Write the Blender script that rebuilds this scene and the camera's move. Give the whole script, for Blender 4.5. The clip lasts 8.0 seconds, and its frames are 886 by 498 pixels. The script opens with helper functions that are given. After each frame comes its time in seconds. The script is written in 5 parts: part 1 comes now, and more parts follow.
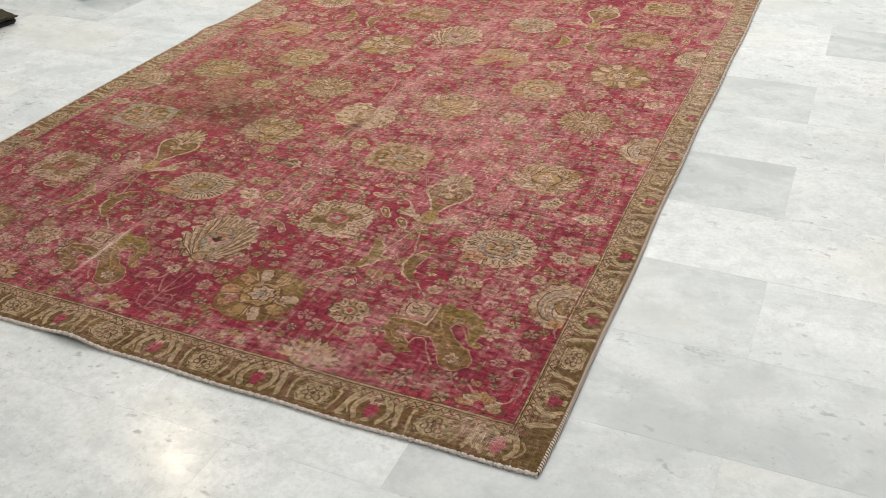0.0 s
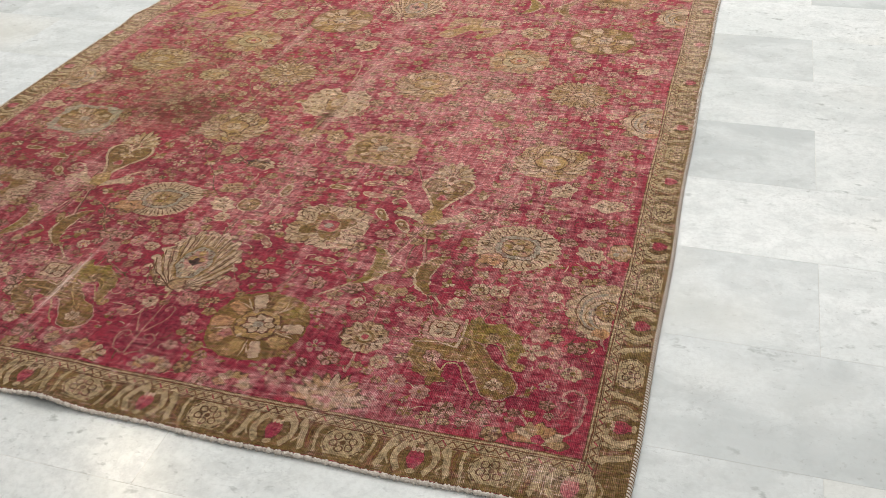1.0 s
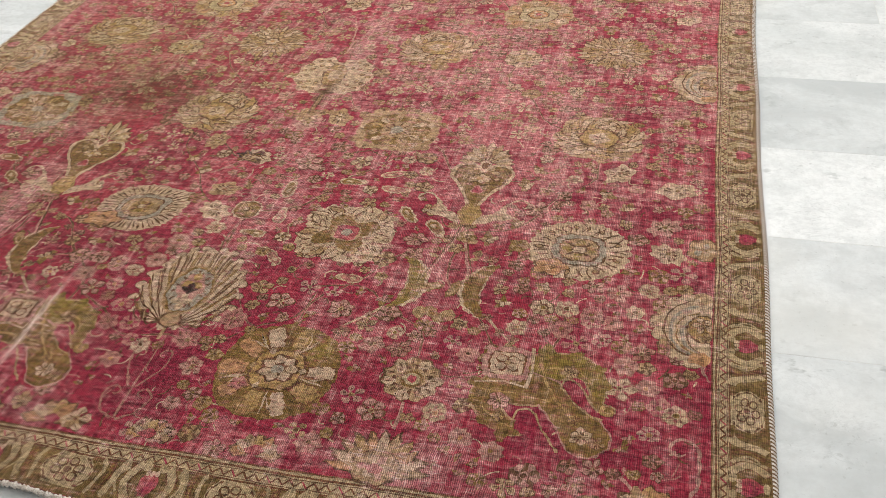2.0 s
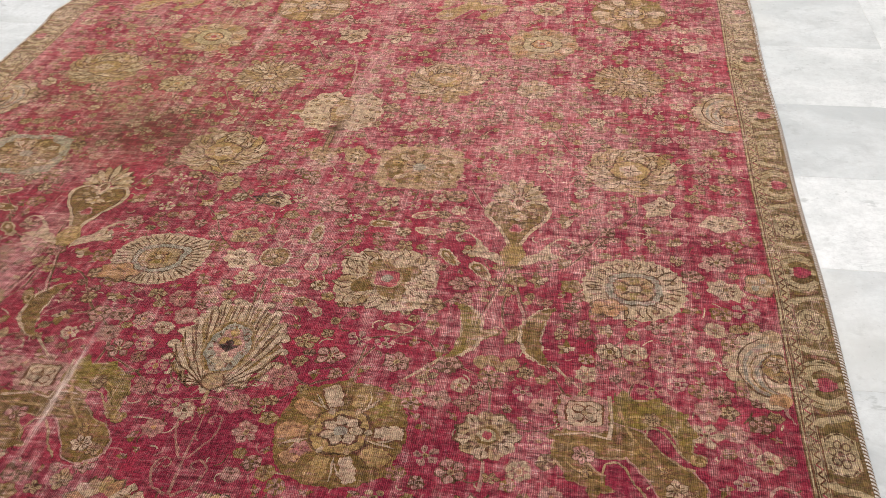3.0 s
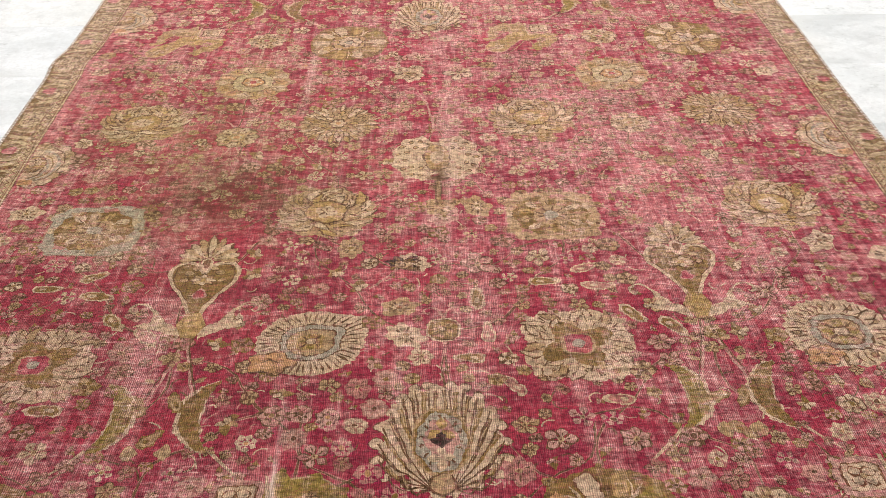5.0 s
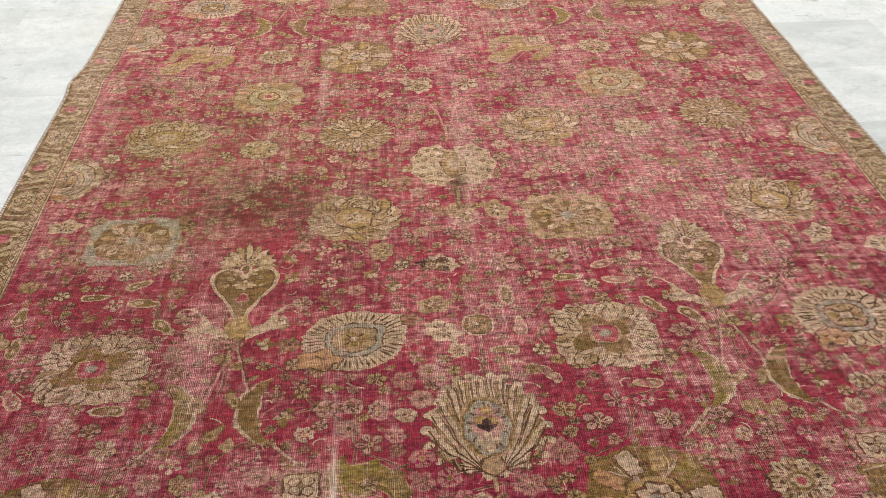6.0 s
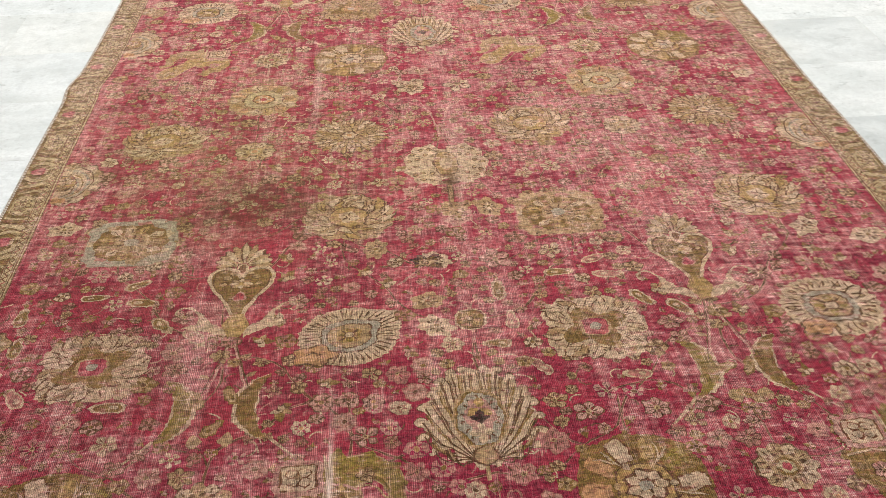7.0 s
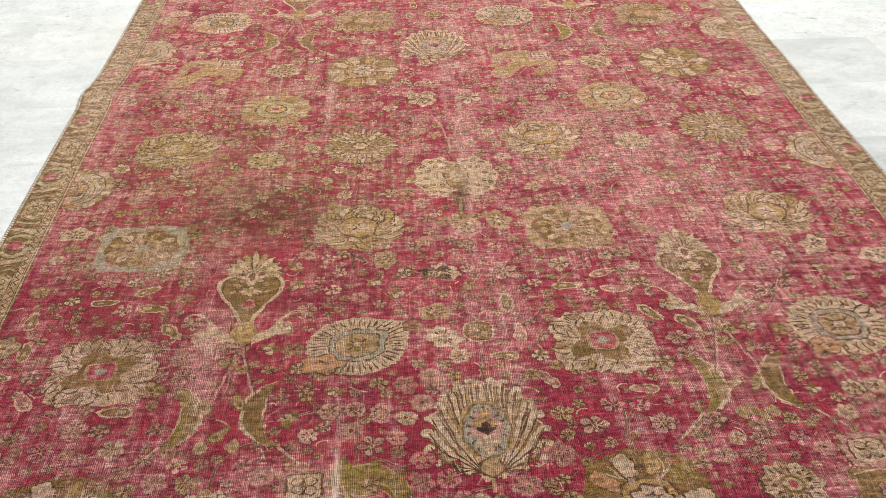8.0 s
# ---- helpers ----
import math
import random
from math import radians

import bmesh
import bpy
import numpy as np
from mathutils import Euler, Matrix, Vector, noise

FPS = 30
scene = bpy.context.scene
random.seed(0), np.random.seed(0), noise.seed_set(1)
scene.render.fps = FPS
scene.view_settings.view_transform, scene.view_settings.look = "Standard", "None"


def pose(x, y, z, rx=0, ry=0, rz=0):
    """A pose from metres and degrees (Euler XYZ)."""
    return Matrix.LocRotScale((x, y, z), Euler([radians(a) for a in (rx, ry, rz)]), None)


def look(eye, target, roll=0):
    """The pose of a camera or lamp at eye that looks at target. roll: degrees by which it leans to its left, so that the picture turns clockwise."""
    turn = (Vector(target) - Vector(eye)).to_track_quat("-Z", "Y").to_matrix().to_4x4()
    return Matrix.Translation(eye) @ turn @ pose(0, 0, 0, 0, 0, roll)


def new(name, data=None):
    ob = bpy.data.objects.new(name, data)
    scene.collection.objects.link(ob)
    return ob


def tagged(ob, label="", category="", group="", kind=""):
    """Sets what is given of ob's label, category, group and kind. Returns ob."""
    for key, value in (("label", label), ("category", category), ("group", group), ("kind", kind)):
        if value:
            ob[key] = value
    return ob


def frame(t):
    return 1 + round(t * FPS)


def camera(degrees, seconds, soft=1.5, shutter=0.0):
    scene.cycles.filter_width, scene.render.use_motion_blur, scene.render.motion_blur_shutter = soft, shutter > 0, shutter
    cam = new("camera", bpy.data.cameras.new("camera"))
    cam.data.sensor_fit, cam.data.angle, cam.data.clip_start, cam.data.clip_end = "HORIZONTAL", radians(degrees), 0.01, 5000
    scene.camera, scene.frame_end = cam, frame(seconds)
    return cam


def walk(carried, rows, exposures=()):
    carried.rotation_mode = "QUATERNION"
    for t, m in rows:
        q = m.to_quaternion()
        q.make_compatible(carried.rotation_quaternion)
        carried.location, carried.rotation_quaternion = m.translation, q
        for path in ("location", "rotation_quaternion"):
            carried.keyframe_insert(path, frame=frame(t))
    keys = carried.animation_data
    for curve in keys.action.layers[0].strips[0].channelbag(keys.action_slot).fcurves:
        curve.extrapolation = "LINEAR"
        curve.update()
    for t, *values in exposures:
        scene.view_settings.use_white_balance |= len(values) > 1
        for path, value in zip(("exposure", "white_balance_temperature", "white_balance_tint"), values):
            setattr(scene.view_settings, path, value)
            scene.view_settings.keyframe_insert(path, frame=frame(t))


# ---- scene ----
cam = camera(49.9, 8.0, soft=0.9)
PATH = [
    (0, (0.429, -1.418, 1.528), (-0.262, 0.12, 0.452), -1.5),
    (0.5, (0.253, -1.297, 1.487), (-0.342, 0.264, 0.386), -1.9),
    (1, (0.075, -1.198, 1.457), (-0.447, 0.356, 0.311), -2.8),
    (1.5, (-0.09, -1.003, 1.363), (-0.548, 0.503, 0.13), -3.7),
    (1.7, (-0.157, -0.913, 1.351), (-0.606, 0.582, 0.101), -4.1),
    (2.8, (-0.427, -0.771, 1.329), (-0.747, 0.769, 0.094), -3.5),
    (3, (-0.521, -0.774, 1.334), (-0.796, 0.785, 0.111), -2.6),
    (3.5, (-0.752, -0.809, 1.325), (-0.951, 0.747, 0.083), -1.0),
    (4, (-0.909, -0.727, 1.303), (-1.044, 0.821, 0.044), -0.8),
    (4.5, (-1.114, -0.596, 1.274), (-1.155, 0.97, 0.031), -0.8),
    (4.7, (-1.161, -0.584, 1.283), (-1.173, 0.998, 0.059), -0.6),
    (5.8, (-1.361, -0.704, 1.351), (-1.25, 0.907, 0.17), -0.3),
    (6, (-1.372, -0.709, 1.359), (-1.266, 0.9, 0.177), -0.4),
    (6.5, (-1.373, -0.734, 1.362), (-1.265, 0.877, 0.183), -0.7),
    (7, (-1.36, -0.752, 1.371), (-1.252, 0.862, 0.194), -1.1),
    (7.5, (-1.362, -0.756, 1.37), (-1.253, 0.865, 0.204), -1.0),
    (8, (-1.367, -0.76, 1.372), (-1.271, 0.871, 0.218), -0.3),
]
walk(cam, [(t, look(e, a, r)) for t, e, a, r in PATH], [(0.0, -0.37, 6500, 10), (0.5, -0.39, 6500, 10), (1.0, -0.38, 6500, 10), (1.5, -0.34, 6500, 10), (3.0, -0.29, 6500, 14),
                                                          (3.5, -0.26, 6500, 14), (3.7, -0.12, 6500, 15), (4.0, 0.29, 6500, 17), (4.5, 0.14, 6500, 17),
                                                          (4.7, 0.06, 6500, 16), (5.8, -0.28, 6500, 11), (6.5, -0.20, 6500, 10), (8.0, -0.15, 6500, 10)])

# ---- world and lamps ----
world = bpy.data.worlds.new("room_world")
world.use_nodes = True
world.node_tree.nodes["Background"].inputs[0].default_value = (0.9, 0.95, 1.0, 1)
world.node_tree.nodes["Background"].inputs[1].default_value = 0.15
scene.world = world

CEILING = 2.9
LAMP_POWER = 31.0


def area_lamp(x, y, w, h, power, rgb, shape="RECTANGLE"):
    d = bpy.data.lights.new("unseen_ceiling_light", "AREA")
    d.shape, d.size, d.size_y, d.energy, d.color = shape, w, h, power, rgb
    o = new("unseen_ceiling_light", d)
    o.matrix_world = pose(x, y, CEILING - 0.02)
    return o


# broad unseen panels added to light the room evenly, shares tuned by place
for lx in (-3.3, -1.2, 0.9):
    for ly, share in ((-0.9, 0.50), (2.0, 0.92), (4.6, 1.40)):
        area_lamp(lx, ly, 2.0, 2.5, LAMP_POWER * share * (0.55 if lx < -3 and ly < 3 else 1.10 if lx > 0 else 1.0), (1.0, 0.992, 0.975))
area_lamp(-3.02, 1.96, 0.16, 0.16, 15.0, (1.0, 0.84, 0.58), "DISK")


# ---- materials ----
class Nodes:
    """A short way to write node trees."""

    def __init__(self, tree):
        self.tree = tree

    def link(self, a, b):
        self.tree.links.new(a, b)

    def feed(self, socket, v):
        if isinstance(v, bpy.types.NodeSocket):
            self.link(v, socket)
        elif isinstance(v, (tuple, list)) and len(v) == 3 and socket.type == "RGBA":
            socket.default_value = (*v, 1)
        else:
            socket.default_value = v

    def math(self, op, a, b=0.0, c=0.0, clamp=False):
        n = self.tree.nodes.new("ShaderNodeMath")
        n.operation, n.use_clamp = op, clamp
        for s, v in zip(n.inputs, (a, b, c)):
            self.feed(s, v)
        return n.outputs[0]

    def noise(self, vec, scale, detail=2.0, rough=0.5, distortion=0.0):
        n = self.tree.nodes.new("ShaderNodeTexNoise")
        self.feed(n.inputs["Vector"], vec)
        n.inputs["Scale"].default_value = scale
        n.inputs["Detail"].default_value = detail
        n.inputs["Roughness"].default_value = rough
        n.inputs["Distortion"].default_value = distortion
        return n.outputs["Fac"]

    def stretch(self, vec, sx, sy, sz=1.0, off=(0, 0, 0)):
        n = self.tree.nodes.new("ShaderNodeMapping")
        self.feed(n.inputs["Vector"], vec)
        n.inputs["Scale"].default_value = (sx, sy, sz)
        n.inputs["Location"].default_value = off
        return n.outputs[0]

    def span(self, v, a, b, lo=0.0, hi=1.0, smooth=True):
        n = self.tree.nodes.new("ShaderNodeMapRange")
        n.interpolation_type = "SMOOTHSTEP" if smooth else "LINEAR"
        for s, x in zip(n.inputs, (v, a, b, lo, hi)):
            self.feed(s, x)
        return n.outputs[0]

    def mix(self, f, a, b, blend="MIX"):
        n = self.tree.nodes.new("ShaderNodeMix")
        n.data_type, n.blend_type = "RGBA", blend
        self.feed(n.inputs[0], f)
        self.feed(n.inputs[6], a)
        self.feed(n.inputs[7], b)
        return n.outputs[2]

    def bump(self, height, strength, distance):
        n = self.tree.nodes.new("ShaderNodeBump")
        n.inputs["Strength"].default_value = strength
        n.inputs["Distance"].default_value = distance
        self.feed(n.inputs["Height"], height)
        return n.outputs[0]



def material(name):
    m = bpy.data.materials.new(name)
    m.use_nodes = True
    return m, Nodes(m.node_tree), m.node_tree.nodes["Principled BSDF"]


def wear_group():
    """Wool that has been walked on: knots, threadbare ribs, streaks along both threads, a few stains and bare patches."""
    g = bpy.data.node_groups.new("worn_pile", "ShaderNodeTree")
    g.interface.new_socket("Color", in_out="INPUT", socket_type="NodeSocketColor")
    g.interface.new_socket("Fade", in_out="INPUT", socket_type="NodeSocketFloat")
    g.interface.new_socket("Color", in_out="OUTPUT", socket_type="NodeSocketColor")
    g.interface.new_socket("Height", in_out="OUTPUT", socket_type="NodeSocketFloat")
    N = Nodes(g)
    gi = g.nodes.new("NodeGroupInput")
    go = g.nodes.new("NodeGroupOutput")
    pos = g.nodes.new("ShaderNodeNewGeometry").outputs["Position"]
    xyz = g.nodes.new("ShaderNodeSeparateXYZ")
    N.link(pos, xyz.inputs[0])
    X, Y = xyz.outputs[0], xyz.outputs[1]

    def spot(cx, cy, sx, sy, amp):
        a = N.math("POWER", N.math("DIVIDE", N.math("SUBTRACT", X, cx), sx), 2.0)
        b = N.math("POWER", N.math("DIVIDE", N.math("SUBTRACT", Y, cy), sy), 2.0)
        e = N.math("EXPONENT", N.math("MULTIPLY", N.math("ADD", a, b), -1.0))
        return N.math("MULTIPLY", e, amp)

    def total(items):
        s = items[0]
        for i in items[1:]:
            s = N.math("ADD", s, i)
        return s

    wob = N.math("ADD", N.math("MULTIPLY", N.math("SUBTRACT", N.noise(pos, 9.0, 2.0), 0.5), 0.022), N.math("MULTIPLY", N.math("SUBTRACT", N.noise(pos, 75.0, 1.0), 0.5), 0.0032))
    xw = N.math("ADD", X, wob)
    rib = N.math("ADD", N.math("MULTIPLY", N.math("SINE", N.math("MULTIPLY", xw, 2 * math.pi / 0.0036)), 0.5), 0.5)
    weft = N.noise(N.stretch(pos, 75, 310), 1.0, 2.0, 0.6)
    streak_x = N.noise(N.stretch(pos, 11, 70, 1, (3, 1, 0)), 1.0, 4.0, 0.64, 0.4)
    streak_y = N.noise(N.stretch(pos, 48, 2.6, 1, (7, 5, 0)), 1.0, 4.0, 0.6)
    patch = N.noise(N.stretch(pos, 1.0, 1.25), 7.5, 5.0, 0.62)
    broad = N.noise(pos, 2.3, 2.0, 0.5)
    knot = N.noise(pos, 250.0, 1.0, 0.5)
    fine = N.noise(N.stretch(pos, 90, 160), 1.0, 3.0, 0.7)

    # bare, pale places, and broad spots that raise or lower the tone
    bare = total([
        spot(-1.497, 0.40, 0.010, 0.16, 0.5), spot(-1.497, 0.40, 0.05, 0.24, 0.06), spot(-0.62, 0.165, 0.15, 0.065, 0.42),
        spot(-0.17, 0.07, 0.075, 0.05, 0.5), spot(-1.286, 0.68, 0.018, 0.16, 0.34), spot(-1.19, 0.78, 0.05, 0.32, 0.08), spot(-1.785, 0.83, 0.04, 0.13, 0.40),
        spot(-0.62, 1.5, 0.14, 0.42, 0.07), spot(-1.56, 2.0, 0.016, 0.32, 0.40), spot(-1.14, 1.75, 0.03, 0.3, 0.14), spot(-1.93, 1.17, 0.13, 0.05, 0.3),
        spot(-0.70, 0.72, 0.03, 0.25, 0.12), spot(-2.02, 2.10, 0.12, 0.10, 0.18), spot(-0.3, 0.25, 0.3, 0.2, -0.12), spot(-0.9, 0.3, 0.5, 0.12, -0.08), spot(-1.9, 0.95, 0.4, 0.4, -0.06), spot(-1.2, 0.55, 0.35, 0.22, -0.16), spot(-0.85, 2.2, 0.4, 0.6, 0.10), spot(-1.80, 0.55, 0.07, 0.22, 0.10), spot(-0.62, 1.35, 0.40, 0.5, 0.10), spot(-1.5, 0.62, 0.06, 0.3, 0.03),
        spot(-1.17, 1.45, 0.022, 0.5, 0.28), spot(-0.94, 0.9, 0.016, 0.4, 0.20), spot(-1.13, 0.86, 0.035, 0.22, 0.20), spot(-0.47, 1.0, 0.014, 0.45, 0.16), spot(-0.60, 1.7, 0.35, 0.6, 0.03), spot(-1.5, 2.6, 0.6, 0.6, 0.03)])
    bare = total([bare, spot(-0.05, 2.4, 0.08, 1.0, 0.34), spot(-2.30, 2.2, 0.08, 1.0, 0.34), spot(-1.1, 0.05, 1.3, 0.07, -0.12), spot(-1.0, 0.75, 0.2, 0.25, -0.10)])
    dash = N.noise(N.stretch(pos, 36, 210, 1, (5, 2, 0)), 1.0, 3.0, 0.65)
    dash_y = N.noise(N.stretch(pos, 290, 24, 1, (1, 8, 0)), 1.0, 3.0, 0.65)
    w = total([N.math("MULTIPLY", N.math("SUBTRACT", patch, 0.5), 1.2), N.math("MULTIPLY", N.math("SUBTRACT", broad, 0.5), 0.4),
               N.math("MULTIPLY", N.math("SUBTRACT", streak_x, 0.5), 0.62), N.math("MULTIPLY", N.math("SUBTRACT", N.noise(N.stretch(pos, 44, 62, 1, (3, 3, 0)), 1.0, 3.0, 0.65), 0.5), 0.75), N.math("MULTIPLY", N.math("SUBTRACT", streak_y, 0.5), 1.05), bare])
    wear = N.span(w, -0.22, 0.46)
    ribs = N.math("MULTIPLY", N.span(rib, 0.45, 0.95), N.math("MULTIPLY", N.span(w, -0.20, 0.5, 0.10, 1.0), N.span(Y, 0.7, 1.5, 1.0, 0.15)))
    pale = N.math("ADD", N.math("MULTIPLY", wear, 0.74), N.math("MULTIPLY", ribs, 0.15), 0.0, True)
    pale = N.math("MULTIPLY", pale, gi.outputs["Fade"], 0.0, True)

    # colour darkened near the front, and on the left in place of pile shading
    dimmed = total([spot(-0.9, 0.22, 1.1, 0.22, 0.30), spot(-2.05, 0.60, 0.40, 0.55, 0.55)])
    dimmed = N.math("MULTIPLY", dimmed, N.span(streak_x, 0.34, 0.64, 0.45, 1.1), 0.0, True)

    # stray knots, bleached wool, bare threads
    col = N.mix(N.math("MULTIPLY", N.math("MULTIPLY", N.span(fine, 0.52, 0.62), 0.55), gi.outputs["Fade"]), gi.outputs["Color"], (0.32, 0.065, 0.085))
    tint = N.mix(0.62, gi.outputs["Color"], N.mix(gi.outputs["Fade"], (0.70, 0.56, 0.40), (0.80, 0.41, 0.36)))
    col = N.mix(pale, col, tint)
    col = N.mix(N.span(bare, 0.22, 0.62, 0.0, 0.55), col, (0.72, 0.54, 0.44))
    erode = N.noise(N.stretch(pos, 34, 80, 1, (9, 4, 0)), 1.0, 4.0, 0.68)
    lost = N.math("MULTIPLY", N.span(erode, 0.51, 0.62), N.span(w, -0.25, 0.25, 0.36, 0.85))
    col = N.mix(N.math("MULTIPLY", lost, gi.outputs["Fade"]), col, N.mix(wear, (0.34, 0.045, 0.075), (0.60, 0.22, 0.24)))
    col = N.mix(dimmed, col, N.mix(1.0, col, (0.74, 0.60, 0.76), "MULTIPLY"))
    dark_knot = N.noise(N.stretch(pos, 95, 210, 1, (2, 6, 0)), 1.0, 2.0, 0.6)
    col = N.mix(N.math("MULTIPLY", N.span(dark_knot, 0.56, 0.66), 0.58), col, N.mix(0.62, col, (0.035, 0.018, 0.008)))
    thin = N.math("MULTIPLY", N.span(w, -0.10, 0.40, 0.12, 1.0), N.math("MAXIMUM", N.span(dash, 0.55, 0.64), N.math("MULTIPLY", N.span(dash_y, 0.54, 0.66), 0.70)))
    col = N.mix(N.math("MULTIPLY", thin, 0.58), col, (0.82, 0.58, 0.53))
    blotch = N.noise(N.stretch(pos, 62, 84, 1, (4, 4, 0)), 1.0, 3.0, 0.6)
    val = total([N.math("MULTIPLY", N.span(blotch, 0.36, 0.62), 0.34), N.math("MULTIPLY", N.span(knot, 0.36, 0.64), 0.22), N.math("MULTIPLY", N.span(weft, 0.36, 0.64), 0.18),
                 N.math("MULTIPLY", N.span(streak_x, 0.36, 0.64), 0.20), N.math("MULTIPLY", N.span(dash_y, 0.38, 0.62), 0.22), N.math("MULTIPLY", N.span(dash, 0.38, 0.62), 0.10), 0.11])
    deep = N.math("MULTIPLY", N.span(N.noise(pos, 5.0, 3.0), 0.35, 0.68, 0.72, 0.98), N.span(w, -0.25, 0.4, 0.98, 0.76))
    ribbed = N.span(rib, 0.0, 1.0, deep, N.span(w, -0.2, 0.45, 1.20, 1.38))
    val = N.math("MULTIPLY", val, N.mix(N.span(Y, 0.7, 1.5, 0.0, 0.85), ribbed, N.math("ADD", N.math("MULTIPLY", deep, 0.5), 0.74)))
    grey = g.nodes.new("ShaderNodeCombineColor")
    for s in grey.inputs[:3]:
        N.link(val, s)
    col = N.mix(1.0, col, grey.outputs[0], "MULTIPLY")
    # a yellow-brown cast where something was spilt, and the dark middle of it
    spilt = total([spot(-1.80, 1.50, 0.34, 0.30, 0.46), spot(-1.85, 1.05, 0.45, 0.55, 0.26), spot(-2.0, 1.75, 0.30, 0.35, 0.24), spot(-1.36, 1.50, 0.14, 0.16, 0.20), spot(-1.72, 2.05, 0.16, 0.35, 0.26)])
    spilt = N.math("MULTIPLY", spilt, N.span(N.noise(pos, 13.0, 4.0, 0.68), 0.34, 0.64, 0.35, 1.3), 0.0, True)
    col = N.mix(spilt, col, N.mix(0.32, N.mix(1.0, col, (0.90, 1.12, 0.82), "MULTIPLY"), (0.200, 0.106, 0.050)))
    # the spill's dark middle, and a thin dark line down the long fold
    stain_and_fold = total([spot(-1.715, 1.34, 0.17, 0.10, 1.1), spot(-1.70, 1.42, 0.14, 0.09, 0.45), spot(-1.185, 1.43, 0.020, 0.07, 0.75), spot(-1.19, 1.35, 0.008, 0.35, 0.35), spot(-2.22, 1.47, 0.03, 0.05, 0.5)])
    stain_and_fold = N.math("MULTIPLY", stain_and_fold, N.span(N.noise(N.stretch(pos, 24, 34), 1.0, 4.0, 0.72), 0.38, 0.60, 0.22, 1.25), 0.0, True)
    col = N.mix(stain_and_fold, col, N.mix(0.66, (0.085, 0.044, 0.020), N.mix(1.0, col, (0.62, 0.58, 0.50), "MULTIPLY")))
    scar = spot(-1.497, 0.40, 0.0048, 0.13, 0.65)
    scar = N.math("MULTIPLY", scar, N.span(dash_y, 0.35, 0.60, 0.15, 1.0), 0.0, True)
    col = N.mix(scar, col, (0.80, 0.62, 0.55))
    N.link(col, go.inputs["Color"])
    N.link(total([N.math("MULTIPLY", rib, 0.5), N.math("MULTIPLY", knot, 0.5), N.math("MULTIPLY", weft, 0.6)]), go.inputs["Height"])
    return g


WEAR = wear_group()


def pile(name, rgb, rgb2=None, fade=1.0, scale=14.0):
    """Knotted wool of one dye; rgb2 is its other shade."""
    m, N, b = material(name)
    pos = N.tree.nodes.new("ShaderNodeNewGeometry").outputs["Position"]
    g = N.tree.nodes.new("ShaderNodeGroup")
    g.node_tree = WEAR
    f = N.span(N.noise(N.stretch(pos, 0.6, 1.6), scale, 3.0, 0.6), 0.36, 0.64)
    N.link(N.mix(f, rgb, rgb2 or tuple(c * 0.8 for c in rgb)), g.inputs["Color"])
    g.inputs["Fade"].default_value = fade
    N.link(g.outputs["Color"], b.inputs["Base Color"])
    N.link(N.bump(g.outputs["Height"], 0.45, 0.0016), b.inputs["Normal"])
    b.inputs["Roughness"].default_value = 0.92
    b.inputs["Specular IOR Level"].default_value = 0.18
    b.inputs["Sheen Weight"].default_value = 0.10
    b.inputs["Sheen Roughness"].default_value = 0.45
    b.inputs["Sheen Tint"].default_value = (1.0, 0.80, 0.74, 1)
    return m


PILE = {
    "field": pile("crimson_wool", (0.355, 0.024, 0.051), (0.242, 0.011, 0.037), 1.0, 6.0),
    "deep": pile("deep_crimson_wool", (0.30, 0.010, 0.055), (0.36, 0.02, 0.07), 0.8),
    "beige": pile("beige_wool", (0.60, 0.43, 0.29), (0.52, 0.37, 0.22), 0.50),
    "tan": pile("tan_wool", (0.45, 0.30, 0.16), (0.38, 0.24, 0.11), 0.50),
    "gold": pile("gold_wool", (0.45, 0.29, 0.11), (0.38, 0.235, 0.075), 0.50),
    "olive": pile("olive_wool", (0.19, 0.112, 0.026), (0.25, 0.15, 0.04), 0.50),
    "green": pile("yellow_green_wool", (0.27, 0.19, 0.035), (0.22, 0.145, 0.03), 0.50),
    "orange": pile("faded_orange_wool", (0.52, 0.27, 0.11), (0.47, 0.25, 0.12), 0.50),
    "brown": pile("brown_outline_wool", (0.115, 0.058, 0.023), (0.145, 0.075, 0.030), 0.42),
    "dark": pile("dark_brown_wool", (0.05, 0.03, 0.022), None, 0.5),
    "grey": pile("grey_beige_wool", (0.41, 0.355, 0.265), (0.33, 0.285, 0.205), 0.50),
    "faint": pile("worn_tan_wool", (0.40, 0.20, 0.14), (0.36, 0.15, 0.11)),
    "wan": pile("worn_beige_wool", (0.52, 0.30, 0.23), (0.45, 0.24, 0.18)),
    "pink": pile("faded_pink_wool", (0.47, 0.22, 0.17), (0.42, 0.17, 0.14)),
    "ground": pile("border_brown_wool", (0.155, 0.098, 0.027), (0.205, 0.132, 0.041), 0.34),
    "sand": pile("border_sand_wool", (0.50, 0.375, 0.215), (0.42, 0.31, 0.16), 0.2),
    "rose": pile("border_rose_wool", (0.40, 0.07, 0.075), (0.36, 0.035, 0.07), 0.8),
    "line": pile("border_line_wool", (0.15, 0.060, 0.025), (0.19, 0.085, 0.035), 0.3),
}


